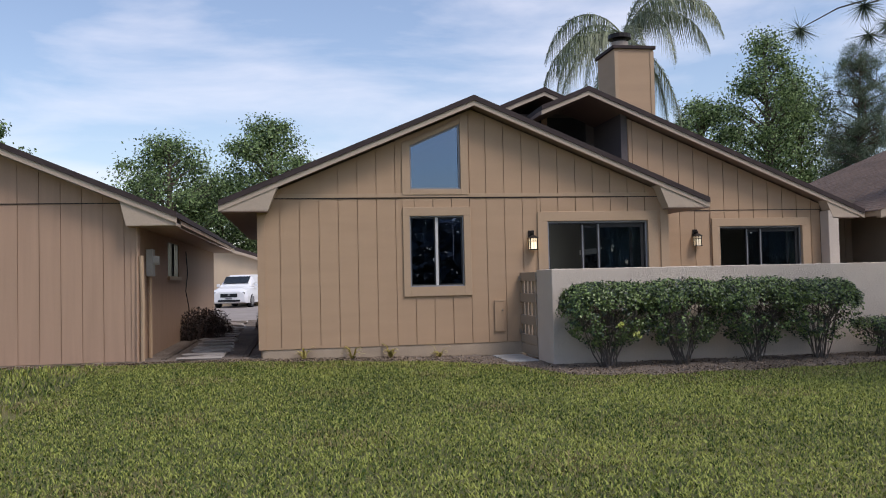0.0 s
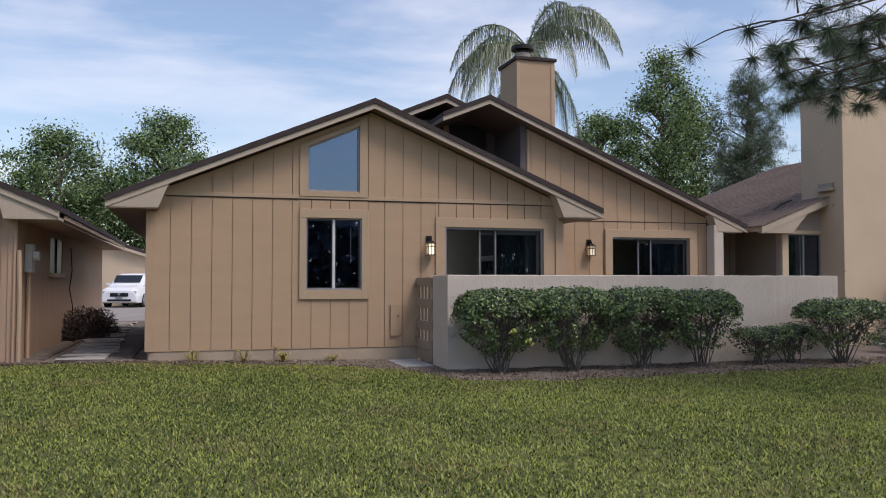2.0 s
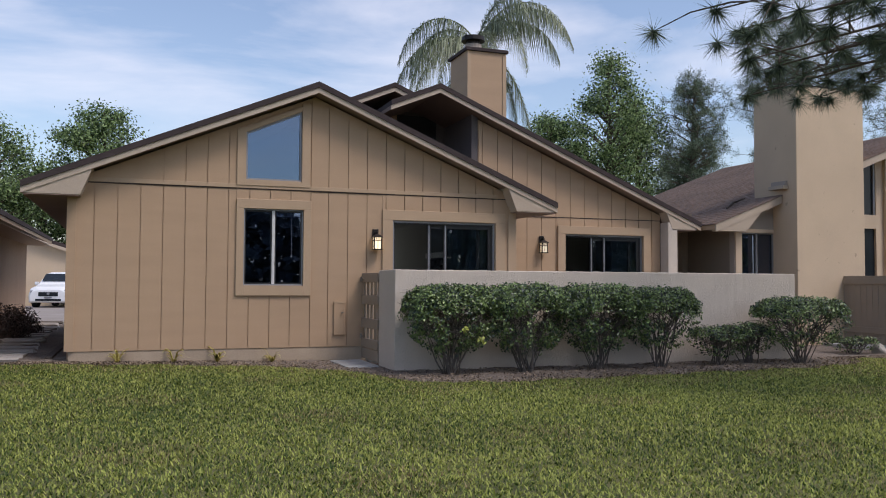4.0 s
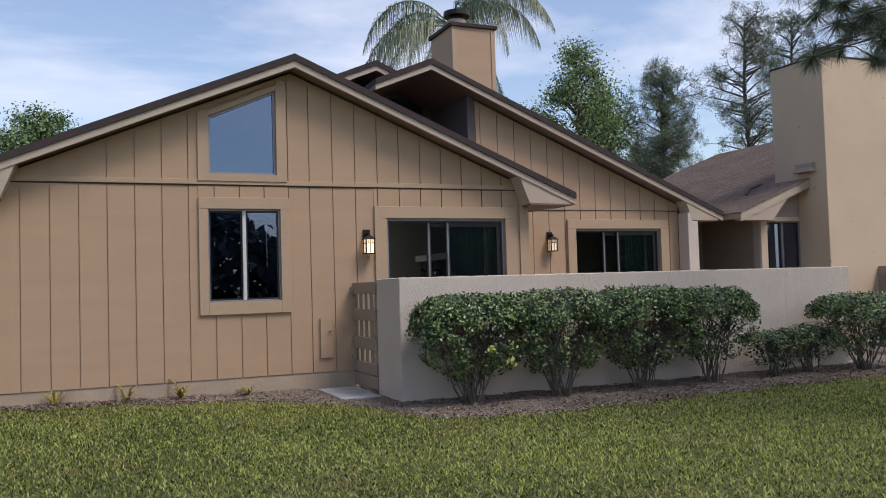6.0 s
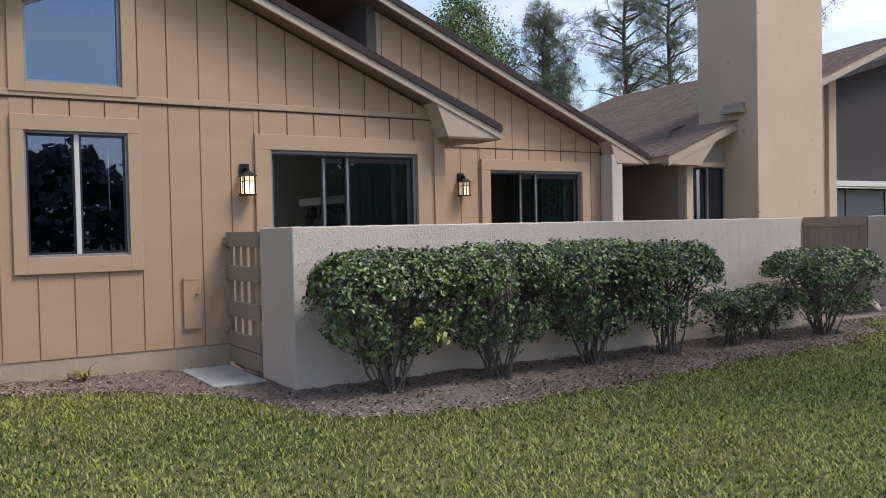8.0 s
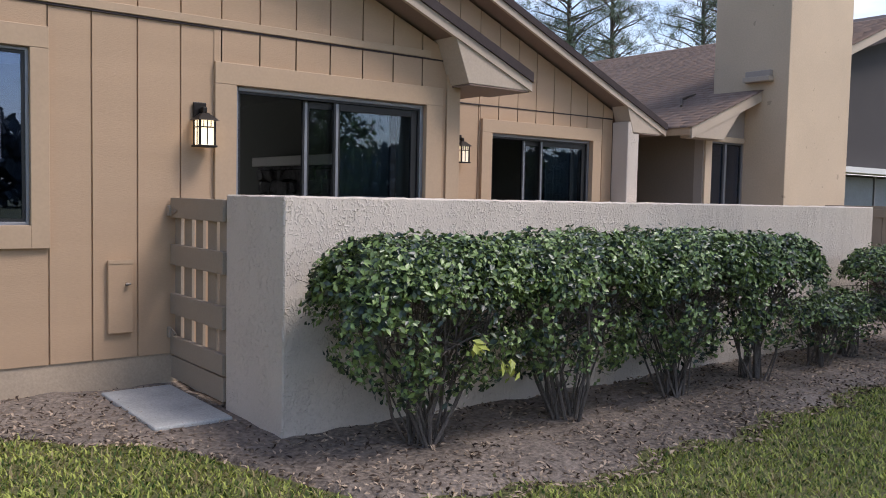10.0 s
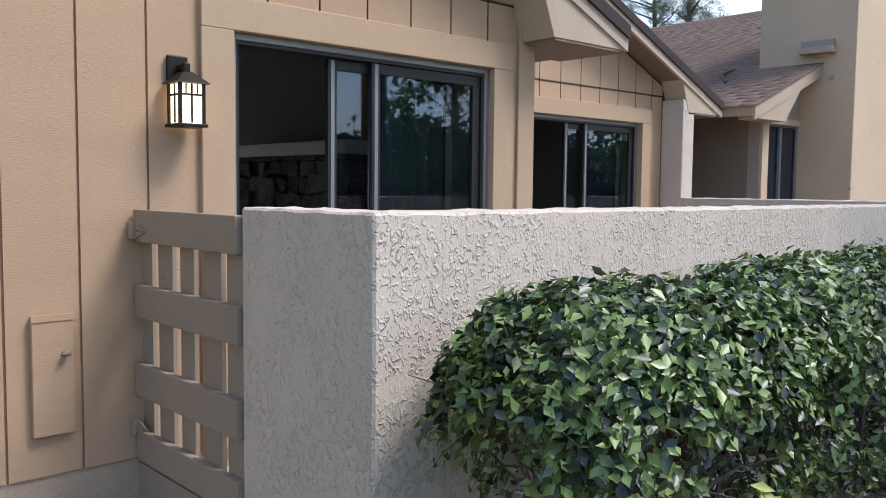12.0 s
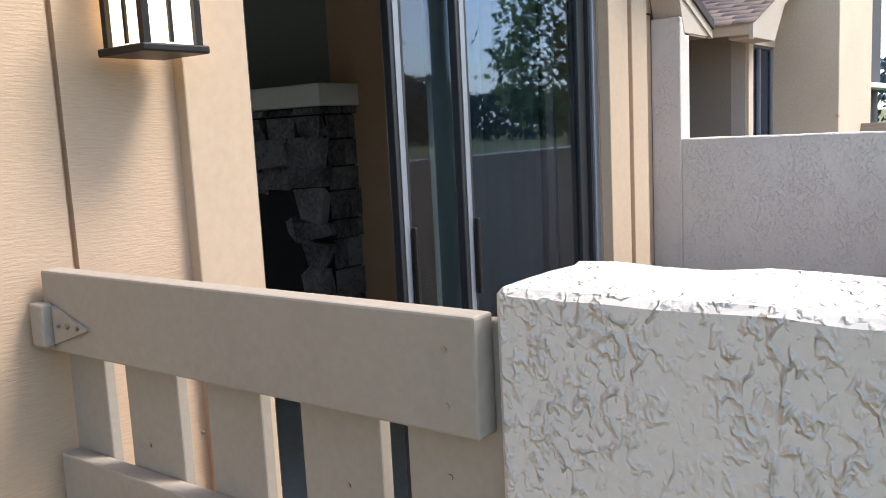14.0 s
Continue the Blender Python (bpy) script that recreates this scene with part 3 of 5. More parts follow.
# other walls and rooms
bm = B()
box(bm, -2.16, -2.0, 0.161, 9, 0.0, 2.6)
part("side_wall", bm, SIDING, house)
part("side_wall", box(B(), 4.77, 4.93, 0.161, 1.68, 0.0, 3.0), SIDING, house)
# the rear opening is unseen, added to let light into the room
bm = B()
for c in cells([-2.16, 9.2], 0, lambda x: 3.0, [(2.2, 4.5, 0.5, 2.4, 2.4)]):
    hexa(bm, c[0], c[1], 8.9, 9.0, *c[2:])
bmesh.ops.remove_doubles(bm, verts=bm.verts[:], dist=0.0005)
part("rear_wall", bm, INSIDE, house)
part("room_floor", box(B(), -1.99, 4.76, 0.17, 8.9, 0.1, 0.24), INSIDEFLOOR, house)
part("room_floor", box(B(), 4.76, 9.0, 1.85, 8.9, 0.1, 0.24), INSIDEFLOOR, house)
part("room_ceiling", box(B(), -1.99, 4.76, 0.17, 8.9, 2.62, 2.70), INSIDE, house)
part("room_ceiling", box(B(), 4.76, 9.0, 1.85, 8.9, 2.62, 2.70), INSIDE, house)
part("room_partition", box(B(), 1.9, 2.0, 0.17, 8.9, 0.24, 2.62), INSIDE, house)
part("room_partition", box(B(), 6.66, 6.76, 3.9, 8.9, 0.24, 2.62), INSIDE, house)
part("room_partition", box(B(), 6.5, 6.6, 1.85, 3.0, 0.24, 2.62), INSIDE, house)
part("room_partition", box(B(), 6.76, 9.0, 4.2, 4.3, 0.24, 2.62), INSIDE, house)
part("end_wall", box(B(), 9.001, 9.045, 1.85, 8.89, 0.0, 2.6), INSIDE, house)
part("attic_back", prism(B(), [(-1.9, 2.71), (4.7, 2.71), (1.42, 4.1)], 2.2, 2.3), INSIDE, house)

# ---- recessed wing under the second roof ----
SB = (5.0 - 2.57) / (9.85 - 4.05)
roof_b = lambda x: 5.0 - SB * (x - 4.05) - 0.2
SLIDE2 = (6.805, 8.614, 0.25, 2.27, 2.27)
sided_wall(house, 4.935, 9.05, 1.68, 0.2, 2.60, roof_b, [SLIDE2], 5.02, 0.3185, SIDING, trim_holes=[(6.64, 8.78, 0.2, 2.43, 2.43)])
part("lap_shadow_line", box(B(), 4.94, 9.04, 1.668, 1.694, 2.589, 2.603), ROOFEDGE, house)
surround(house, 6.64, 8.78, 1.68, 0.2, 2.43, 6.805, 8.614, 0.25, 2.27, 0.05, bottom=False)
slider(house, 6.805, 8.614, 1.68, 0.25, 2.27, "dark glazed sliding door under the second roof")
gable_roof(house, 4.05, 3.1, 4.61, 9.85, 2.57, 5.0, 1.36, 9.0, y1r=9.0)
# recess walls, coloured dark for the shade under the second roof
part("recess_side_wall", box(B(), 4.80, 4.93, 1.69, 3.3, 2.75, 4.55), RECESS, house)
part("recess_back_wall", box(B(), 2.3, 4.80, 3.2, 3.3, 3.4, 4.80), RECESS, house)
part("clerestory_pane", box(B(), 2.9, 3.62, 3.17, 3.185, 4.2, 4.72), GLASS, house, "dark clerestory pane")
part("clerestory_pane", box(B(), 3.74, 4.6, 3.17, 3.185, 4.0, 4.72), GLASS, house, "dark clerestory pane")
part("clerestory_post", box(B(), 3.62, 3.74, 3.14, 3.199, 3.6, 4.95), TRIM, house)
gable_roof(house, 3.54, 1.4, 4.36, 5.4, 4.45, 5.25, 2.6, 9.0)
o = [(9.75, 2.41), (9.79, 2.48), (8.98, 2.84), (9.15, 2.41)]
part("boxed_eave", prism(B(), o[::-1], 1.395, 1.67), FASCIA, house, "beige boxed eave return", 0.004)
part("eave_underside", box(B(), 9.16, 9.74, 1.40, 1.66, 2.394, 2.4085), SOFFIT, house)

# ---- wing wall and patio walls ----
wing = thing("wing_wall", "tall off-white stucco pier at the end of the partition", "pier", at=(9.15, 1.55, 0), kind="structure")
part("pier", box(B(), -0.1, 0.13, -0.15, 0.13, 0, 2.55), WALLWHITE, wing, "", 0.012)


def rough_wall(name, outline, z0, z1, label):
    """A stucco wall on a plan outline, with an uneven, rounded top."""
    bm = B()
    lo, hi = [[bm.verts.new((x, y, z)) for x, y in outline] for z in (z0, z1)]
    bm.faces.new(lo[::-1])
    bm.faces.new(hi)
    for j in range(len(lo)):
        q = (j + 1) % len(lo)
        bm.faces.new((lo[j], lo[q], hi[q], hi[j]))
    (x0, y0), (x1, y1) = np.min(outline, 0), np.max(outline, 0)
    bmesh.ops.bevel(bm, geom=bm.edges[:], offset=0.009, segments=1, affect="EDGES")
    for axis, lo, hi in ((0, x0, x1), (1, y0, y1)):
        k = int((hi - lo) / 0.06)
        for j in range(1, k):
            co, no = [0, 0, 0], [0, 0, 0]
            co[axis], no[axis] = lo + (hi - lo) * j / k, 1
            if k < 140:
                bmesh.ops.bisect_plane(bm, geom=bm.verts[:] + bm.edges[:] + bm.faces[:], plane_co=co, plane_no=no)
    for v in bm.verts:
        if v.co.z > z1 - 0.03:
            v.co.z += 0.007 * noise.noise(v.co * 9) + 0.004 * noise.noise(v.co * 31)
            v.co.y += 0.004 * noise.noise(v.co * 17)
    return tagged(part(name, bm, WALLWHITE), label, "wall", kind="structure")


rough_wall("patio_wall_front", [(2.225, -1.805), (9.36, -1.805), (9.36, -1.60), (2.43, -1.60), (2.43, -0.99), (2.225, -0.99)], -0.25, 1.455, "low off-white textured stucco patio wall")
rough_wall("patio_wall_partition", [(9.06, -1.602), (9.3, -1.602), (9.3, 1.40), (9.06, 1.40)], -0.25, 1.452, "grey-white stucco partition between two patios")
tagged(part("patio_floor", box(B(), 2.3, 9.06, -1.6, 1.7, -0.2, 0.1), CONCRETE), "grey concrete patio floor", "floor", kind="structure")

# stoop slab
slab = part("concrete_slab", box(B(), 1.66, 2.16, -1.26, -0.16, -0.15, 0.05), CONCRETE, bevel=0.012)
tagged(slab, "pale grey concrete slab before the gate", "slab")

# ---- gate ----
gate = thing("patio_gate", "taupe painted wooden gate with slats and rails", "gate", at=(2.226, 0, 0))
for ya, yb in ((-0.13, -0.012), (-0.342, -0.194), (-0.547, -0.417), (-0.785, -0.632), (-0.988, -0.832)):
    part("slat", box(B(), 0.02, 0.042, ya, yb, 0.10, 1.404 + 0.008 * math.sin(31 * ya)), GATE, gate, "", 0.003)
for z0, z1 in ((1.273, 1.422), (0.925, 1.075), (0.555, 0.71), (0.25, 0.39)):
    part("rail", box(B(), -0.02, 0.019, -0.975, -0.02, z0, z1), GATE, gate, "", 0.004)
part("kick_board", box(B(), -0.012, 0.018, -0.975, -0.02, 0.07, 0.235), GATE, gate, "", 0.004)
for hz in (1.33, 0.42):
    h = part("hinge", box(B(), -0.045, -0.021, -0.055, -0.012, hz - 0.045, hz + 0.035), GATE, gate, "painted strap hinge", 0.005)
    bm = B()
    ring = [[bm.verts.new((xx, yy, hz + zz)) for yy, zz in ((-0.06, 0.03), (-0.06, -0.04), (-0.17, -0.005))] for xx in (-0.028, -0.0215)]
    bm.faces.new(ring[0])
    bm.faces.new(ring[1][::-1])
    for q in range(3):
        bm.faces.new((ring[0][q], ring[1][q], ring[1][(q + 1) % 3], ring[0][(q + 1) % 3]))
    bmesh.ops.recalc_face_normals(bm, faces=bm.faces[:])
    part("strap", bm, GATE, h)
    for q in (0.08, 0.11, 0.14):
        part("screw", tube(B(), [(-0.021, -q, hz - 0.003), (-0.034, -q, hz - 0.003)], [0.006, 0.005]), STEEL, h)
for q, z in ((-0.93, 1.38), (-0.93, 1.31), (-0.9, 1.2), (-0.72, 1.15), (-0.4, 1.17), (-0.25, 1.12)):
    part("screw_head", tube(B(), [(0.021, q, z), (0.018 if z < 1.27 else -0.021, q, z)], [0.004, 0.004]), STEEL, gate)

# ---- access panel with a key knob ----
panel = thing("access_panel", "small tan wall access panel with a metal key knob", "panel", at=(1.84, -0.004, 0.70))
part("cover", box(B(), -0.088, 0.088, -0.03, 0.0, -0.265, 0.265), SIDING, panel, "", 0.004)
part("cover_edge", box(B(), -0.09, 0.09, -0.034, -0.031, 0.24, 0.268), TRIM, panel)
kn = part("knob", tube(B(), [(0.045, -0.03, 0.09), (0.045, -0.05, 0.09)], [0.014, 0.011], 10), STEEL, panel, "steel key knob")
part("key_bow", box(B(), 0.025, 0.065, -0.062, -0.051, 0.085, 0.1), STEEL, kn, "", 0.003)


# ---- lanterns ----
def lantern(at, lit, label):
    t = thing("wall_lantern", label, "lamp", "wall lanterns", at=at)
    part("back_plate", box(B(), -0.07, 0.055, -0.03, 0.0, 0.0, 0.155), BLACKMETAL, t, "", 0.008)
    part("arm", box(B(), -0.02, 0.02, -0.115, -0.031, 0.075, 0.105), BLACKMETAL, t, "", 0.006)
    bm = B()
    lo, hi = [[bm.verts.new((sx * r, -0.115 + sy * r, z)) for sx, sy in ((-1, -1), (1, -1), (1, 1), (-1, 1))] for r, z in ((0.105, 0.0), (0.03, 0.062))]
    for k in range(4):
        bm.faces.new((lo[k], lo[(k + 1) % 4], hi[(k + 1) % 4], hi[k]))
    bm.faces.new(lo[::-1])
    bm.faces.new(hi)
    part("cap", bm, BLACKMETAL, t, "", 0.004)
    part("finial", box(B(), -0.02, 0.02, -0.135, -0.095, 0.062, 0.11), BLACKMETAL, t, "", 0.006)
    part("base_tray", box(B(), -0.09, 0.09, -0.205, -0.025, -0.222, -0.205), BLACKMETAL, t, "", 0.004)
    body = part("glass_body", box(B(), -0.066, 0.066, -0.181, -0.049, -0.2045, -0.001), lit, t, "frosted cream lantern glass")
    for sx in (-1, 1):
        for sy in (-1, 1):
            part("corner_bar", box(B(), sx * 0.07 - 0.009, sx * 0.07 + 0.009, -0.115 + sy * 0.07 - 0.009, -0.115 + sy * 0.07 + 0.009, -0.2045, -0.0005), BLACKMETAL, body)
    part("cross_bar", box(B(), -0.06, 0.06, -0.188, -0.1815, -0.062, -0.052), BLACKMETAL, body)
    for sx in (-1, 1):
        part("cross_bar", box(B(), sx * 0.0695 - 0.003, sx * 0.0695 + 0.003, -0.17, -0.06, -0.062, -0.052), BLACKMETAL, body)
        part("muntin", box(B(), sx * 0.0695 - 0.003, sx * 0.0695 + 0.003, -0.12, -0.11, -0.2, -0.002), BLACKMETAL, body)
        part("muntin", box(B(), sx * 0.034 - 0.003, sx * 0.034 + 0.003, -0.1875, -0.1815, -0.051, -0.002), BLACKMETAL, body)
    part("muntin", box(B(), -0.005, 0.005, -0.1878, -0.1815, -0.2, -0.002), BLACKMETAL, body)
    t.scale = (0.82, 0.82, 0.9)
    return t


lantern((2.435, -0.006, 2.004), LIT, "lit bronze wall lantern with cream glass on the tan siding")
lantern((6.29, 1.674, 2.075), LIT2, "bronze wall lantern beside the second sliding door")

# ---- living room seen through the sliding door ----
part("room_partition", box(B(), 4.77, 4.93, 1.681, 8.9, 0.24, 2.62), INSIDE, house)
fire = thing("fireplace", "dark stone fireplace with a white mantel in the room", "fireplace", at=(4.765, 1.48, 0.24))
part("mantel", box(B(), -0.29, 0.0, 0.0, 1.95, 1.55, 1.66), MANTEL, fire, "white box mantel shelf", 0.006)
part("surround_core", box(B(), -0.2, 0.0, 0.06, 1.9, 0.0, 1.549), SOOT, fire, "black firebox and core")
r2 = random.Random(4)
z = 0.0
while z < 1.54:
    h = min(r2.uniform(0.09, 0.16), 1.549 - z)
    y = 0.05
    while y < 1.88:
        w = min(r2.uniform(0.11, 0.26), 1.9 - y)
        if not (0.33 < y + w / 2 < 1.5 and z < 1.0) and w > 0.03 and h > 0.03:
            bm = box(B(), -0.245 + r2.uniform(-0.015, 0.02), -0.201, y + 0.006, y + w - 0.006, z + 0.005, z + h - 0.005)
            for v in bm.verts:
                v.co.y += r2.uniform(-0.035, 0.035)
                v.co.x += r2.uniform(-0.02, 0.012) if v.co.x < -0.21 else 0
                v.co.z += r2.uniform(-0.03, 0.03) if 0.05 < v.co.z < 1.5 else 0
            part("stone", bm, STONE, fire)
        y += w
    x = -0.2
    while x < -0.02:
        w = min(r2.uniform(0.08, 0.14), -x)
        if w > 0.03 and h > 0.03:
            part("stone", box(B(), x + 0.003, x + w - 0.003, 0.03 + r2.uniform(-0.012, 0.012), 0.0595, z + 0.005, z + h - 0.005), STONE, fire)
        x += w
    z += h


def drapes(x0, x1, y, z0, z1, label):
    """Hanging cloth in folds."""
    bm = B()
    k = 60
    cols = []
    for j in range(k + 1):
        x = x0 + (x1 - x0) * j / k
        yy = y + 0.03 * math.sin(j * 0.95) + 0.012 * math.sin(j * 2.3)
        cols.append((bm.verts.new((x, yy, z0)), bm.verts.new((x, yy, z1))))
    for a, b in zip(cols, cols[1:]):
        bm.faces.new((a[0], b[0], b[1], a[1]))
    bmesh.ops.solidify(bm, geom=bm.faces[:], thickness=0.004)
    return tagged(part("curtain", bm, CURTAIN, smooth=True), label, "curtain", "curtains")


drapes(3.78, 4.62, 0.26, 0.26, 2.45, "pale grey-green curtain hanging behind the patio door")
drapes(8.05, 8.65, 1.95, 0.26, 2.45, "pale grey-green curtain behind the second door")


# ---- house across the side path ----
left = thing("house", "tan board-sided neighbouring house with worn paint", "house")
SLL = 0.42
roof_l = lambda x: 2.52 + SLL * (-3.44 - x) - 0.2
sided_wall(left, -9.0, -4.07, 0.25, 0.13, 2.69, roof_l, [], -5.91, 0.3225, SIDING2)
part("lap_shadow_line", box(B(), -9.0, -4.08, 0.236, 0.262, 2.679, 2.693), ROOFEDGE, left)
part("foundation", box(B(), -9.0, -4.1, 0.27, 0.4, -0.2, 0.129), FOUND, left)
bm = B()
for y0, y1, z0, z1 in ((0.41, 3.4, 0, 2.42), (5.0, 12.9, 0, 2.42), (3.4, 5.0, 0, 1.52), (3.4, 5.0, 2.2, 2.42)):
    box(bm, -4.25, -4.075, y0, y1, z0, z1)
part("side_wall", bm, SIDING2, left)
part("rear_wall", box(B(), -9, -4.26, 12.8, 12.9, 0, 2.7), SIDING2, left)
part("corner_board", box(B(), -4.19, -4.06, 0.228, 0.249, 0.1, 2.5), SIDING2, left, "", 0.003)
w = part("side_window", box(B(), -4.12, -4.09, 3.4, 5.0, 1.52, 2.2), ALUDARK, left, "dark side window")
part("window_sill", box(B(), -4.13, -4.02, 3.32, 5.08, 1.44, 1.515), TRIM, w)
part("window_frame", box(B(), -4.10, -4.06, 4.16, 4.24, 1.525, 2.195), ALUDARK, w)
part("roof_slope", hexa(B(), -9.3, -3.44, -0.08, 13.2, 2.52 + SLL * 5.86 - 0.09, 2.43, 2.52 + SLL * 5.86, 2.52), ROOFEDGE, left, "dark brown shingle roof slope")
part("roof_deck", hexa(B(), -9.3, -3.46, -0.02, 13.1, 2.52 + SLL * 5.86 - 0.17, 2.35, 2.52 + SLL * 5.86 - 0.091, 2.429), TRIM, left)
part("rake_board", hexa(B(), -9.3, -3.44, -0.06, -0.022, 2.52 + SLL * 5.86 - 0.19, 2.335, 2.52 + SLL * 5.86 - 0.0915, 2.4285), FASCIA, left)
o = [(-3.46, 2.30), (-3.46, 2.42), (-4.34, 2.80), (-4.22, 2.30)]
part("boxed_eave", prism(B(), o[::-1], -0.03, 0.6), FASCIA, left, "beige boxed eave return", 0.004)
part("soffit", box(B(), -4.07, -3.5, 0.601, 13.1, 2.30, 2.315), TRIM, left)

meter = thing("electric_meter", "grey electric meter box with conduit on the house corner", "meter", at=(-4.07, 1.0, 1.72))
part("meter_box", box(B(), 0.0, 0.11, -0.14, 0.14, -0.22, 0.24), PLASTIC, meter, "", 0.01)
part("meter_dial", tube(B(), [(0.11, 0, 0.05), (0.2, 0, 0.05)], [0.085, 0.075], 14), PLASTIC, meter, "round glass meter dial")
part("conduit", tube(B(), [(0.05, -0.02, -0.2), (0.05, -0.03, -1.65)], [0.03, 0.03], 8), TRIM, meter)
pipe = thing("downpipe", "peeling white conduit pipe at the house corner", "pipe", at=(-4.02, 0.2, 0.08))
part("pipe", tube(B(), [(0, 0, 0), (0.01, 0, 1.0), (-0.01, 0.01, 1.75)], [0.035, 0.035, 0.035], 8), TRIM, pipe)
part("pipe", tube(B(), [(-0.08, 0, 0), (-0.07, 0.02, 2.3)], [0.022, 0.022], 8), SIDING2, pipe)

cable = thing("wall_cable", "thin dark cable hanging on the side wall", "cable", at=(-4.05, 6.0, 0))
part("cable", tube(B(), [(0, 0, 2.1), (0.02, 0.1, 1.6), (0.0, -0.1, 1.2), (0.03, 0.2, 0.8), (0.0, 0.3, 0.3)], [0.012] * 5, 5), CARDARK, cable)

# side path of stepping stones between timber edges
r3 = random.Random(8)
for k in range(17):
    y = 0.1 + 0.82 * k
    bm = box(B(), -0.36, 0.36, -0.16, 0.16, 0, 0.05)
    for v in bm.verts:
        v.co.x += r3.uniform(-0.06, 0.06)
        v.co.y += r3.uniform(-0.05, 0.05)
    st = part("stepping_stone", bm, PAVER, bevel=0.01)
    st.matrix_world = pose(-3.05 - 0.03 * k + r3.uniform(-0.06, 0.06), y, float(ground_z(-3.0, y)) + 0.015, 0, 0, r3.uniform(-4, 4))
    tagged(st, "weathered tan concrete stepping stone in the side path", "paver", "side path stones")
for x in (-3.72, -2.42):
    tagged(part("path_edging", box(B(), x - 0.05, x + 0.05, 0.4, 13.5, 0.02, 0.15), BARK, bevel=0.01), "old dark timber edging of the side path", "edging", "path edging")
tagged(part("side_path_soil", box(B(), -4.07, -2.16, 0.5, 14.2, 0.0, 0.118), MULCH), "dark bare soil between the houses", "soil", kind="structure")
tagged(part("driveway", box(B(), -16, 9, 14.2, 32.5, 0.0, 0.135), ASPHALT), "pale paved parking court behind the houses", "driveway", kind="structure")

# ---- far garage and parked car ----
garage = thing("garage", "cream far garage wall with a sloping dark roof edge", "garage", at=(-6, 33, 0))
part("wall", prism(B(), [(-5, 0), (4.2, 0), (4.2, 2.2), (-5, 5.2)], 0, 0.3), CREAM, garage)
part("roof", hexa(B(), -5.4, 4.6, -0.3, 6, 5.25, 1.98, 5.45, 2.18), ROOFEDGE, garage)
part("rake_board", hexa(B(), -5.4, 4.6, -0.34, -0.301, 5.1, 1.85, 5.25, 2.0), FASCIA, garage)

car = thing("car", "white compact sport utility car parked facing the houses", "car", at=(-4.82, 28.6, 0.135), rz=-13)
def loft(sections):
    """Rings of six points each across the car, joined front to back."""
    bm = B()
    rings = []
    for y, w0, w1, z0, z1, z2 in sections:
        rings.append([bm.verts.new(p) for p in ((-w0, y, z0), (w0, y, z0), (w0 * 1.02, y, (z0 + z1) / 2), (w1, y, z1), (w1 * 0.7, y, z2), (-w1 * 0.7, y, z2), (-w1, y, z1), (-w0 * 1.02, y, (z0 + z1) / 2))])
    for a, b in zip(rings, rings[1:]):
        for k in range(8):
            bm.faces.new((a[k], a[(k + 1) % 8], b[(k + 1) % 8], b[k]))
    bm.faces.new(rings[0])
    bm.faces.new(rings[-1][::-1])
    bmesh.ops.recalc_face_normals(bm, faces=bm.faces[:])
    return bm
body = part("body", loft([(-0.05, 0.78, 0.70, 0.28, 0.72, 0.80), (0.10, 0.88, 0.82, 0.22, 0.86, 0.95), (0.9, 0.9, 0.86, 0.22, 0.98, 1.06), (3.9, 0.9, 0.86, 0.22, 1.0, 1.06), (4.5, 0.86, 0.8, 0.28, 0.96, 1.02)]), CARPAINT, car, "glossy white car body", 0.03)
part("cabin", loft([(0.95, 0.80, 0.74, 1.0, 1.06, 1.07), (1.75, 0.78, 0.66, 1.0, 1.52, 1.62), (3.4, 0.78, 0.66, 1.0, 1.54, 1.65), (4.35, 0.78, 0.68, 1.0, 1.1, 1.15)]), CARPAINT, car, "", 0.03)
part("windscreen", hexa(B(), -0.63, 0.63, 0, 0.02, -0.29, -0.29, 0.29, 0.29), CARDARK, car, "dark windscreen").matrix_local = pose(0, 1.31, 1.385, -56)
part("grille", box(B(), -0.42, 0.42, -0.075, -0.04, 0.52, 0.70), CARDARK, car, "dark front grille", 0.01)
part("badge", tube(B(), [(0, -0.085, 0.64), (0, -0.07, 0.64)], [0.06, 0.06], 12), ALU, car)
part("lower_intake", box(B(), -0.55, 0.55, -0.06, -0.03, 0.30, 0.40), CARDARK, car, "", 0.01)
part("number_plate", box(B(), -0.16, 0.16, -0.09, -0.07, 0.42, 0.5), ALU, car)
for s in (-1, 1):
    part("headlight", box(B(), *sorted((s * 0.46, s * 0.78)), -0.03, 0.05, 0.66, 0.78), ALU, car, "clear headlight", 0.02)
    part("mirror", box(B(), *sorted((s * 0.88, s * 1.05)), 1.3, 1.42, 1.02, 1.17), CARPAINT, car, "", 0.03)
    for y in (0.85, 3.55):
        wh = part("wheel", tube(B(), [(s * 0.70, y, 0.33), (s * 0.915, y, 0.33)], [0.33, 0.33], 18), RUBBER, car)
        part("rim", tube(B(), [(s * 0.90, y, 0.33), (s * 0.925, y, 0.33)], [0.22, 0.20], 12), ALU, wh)

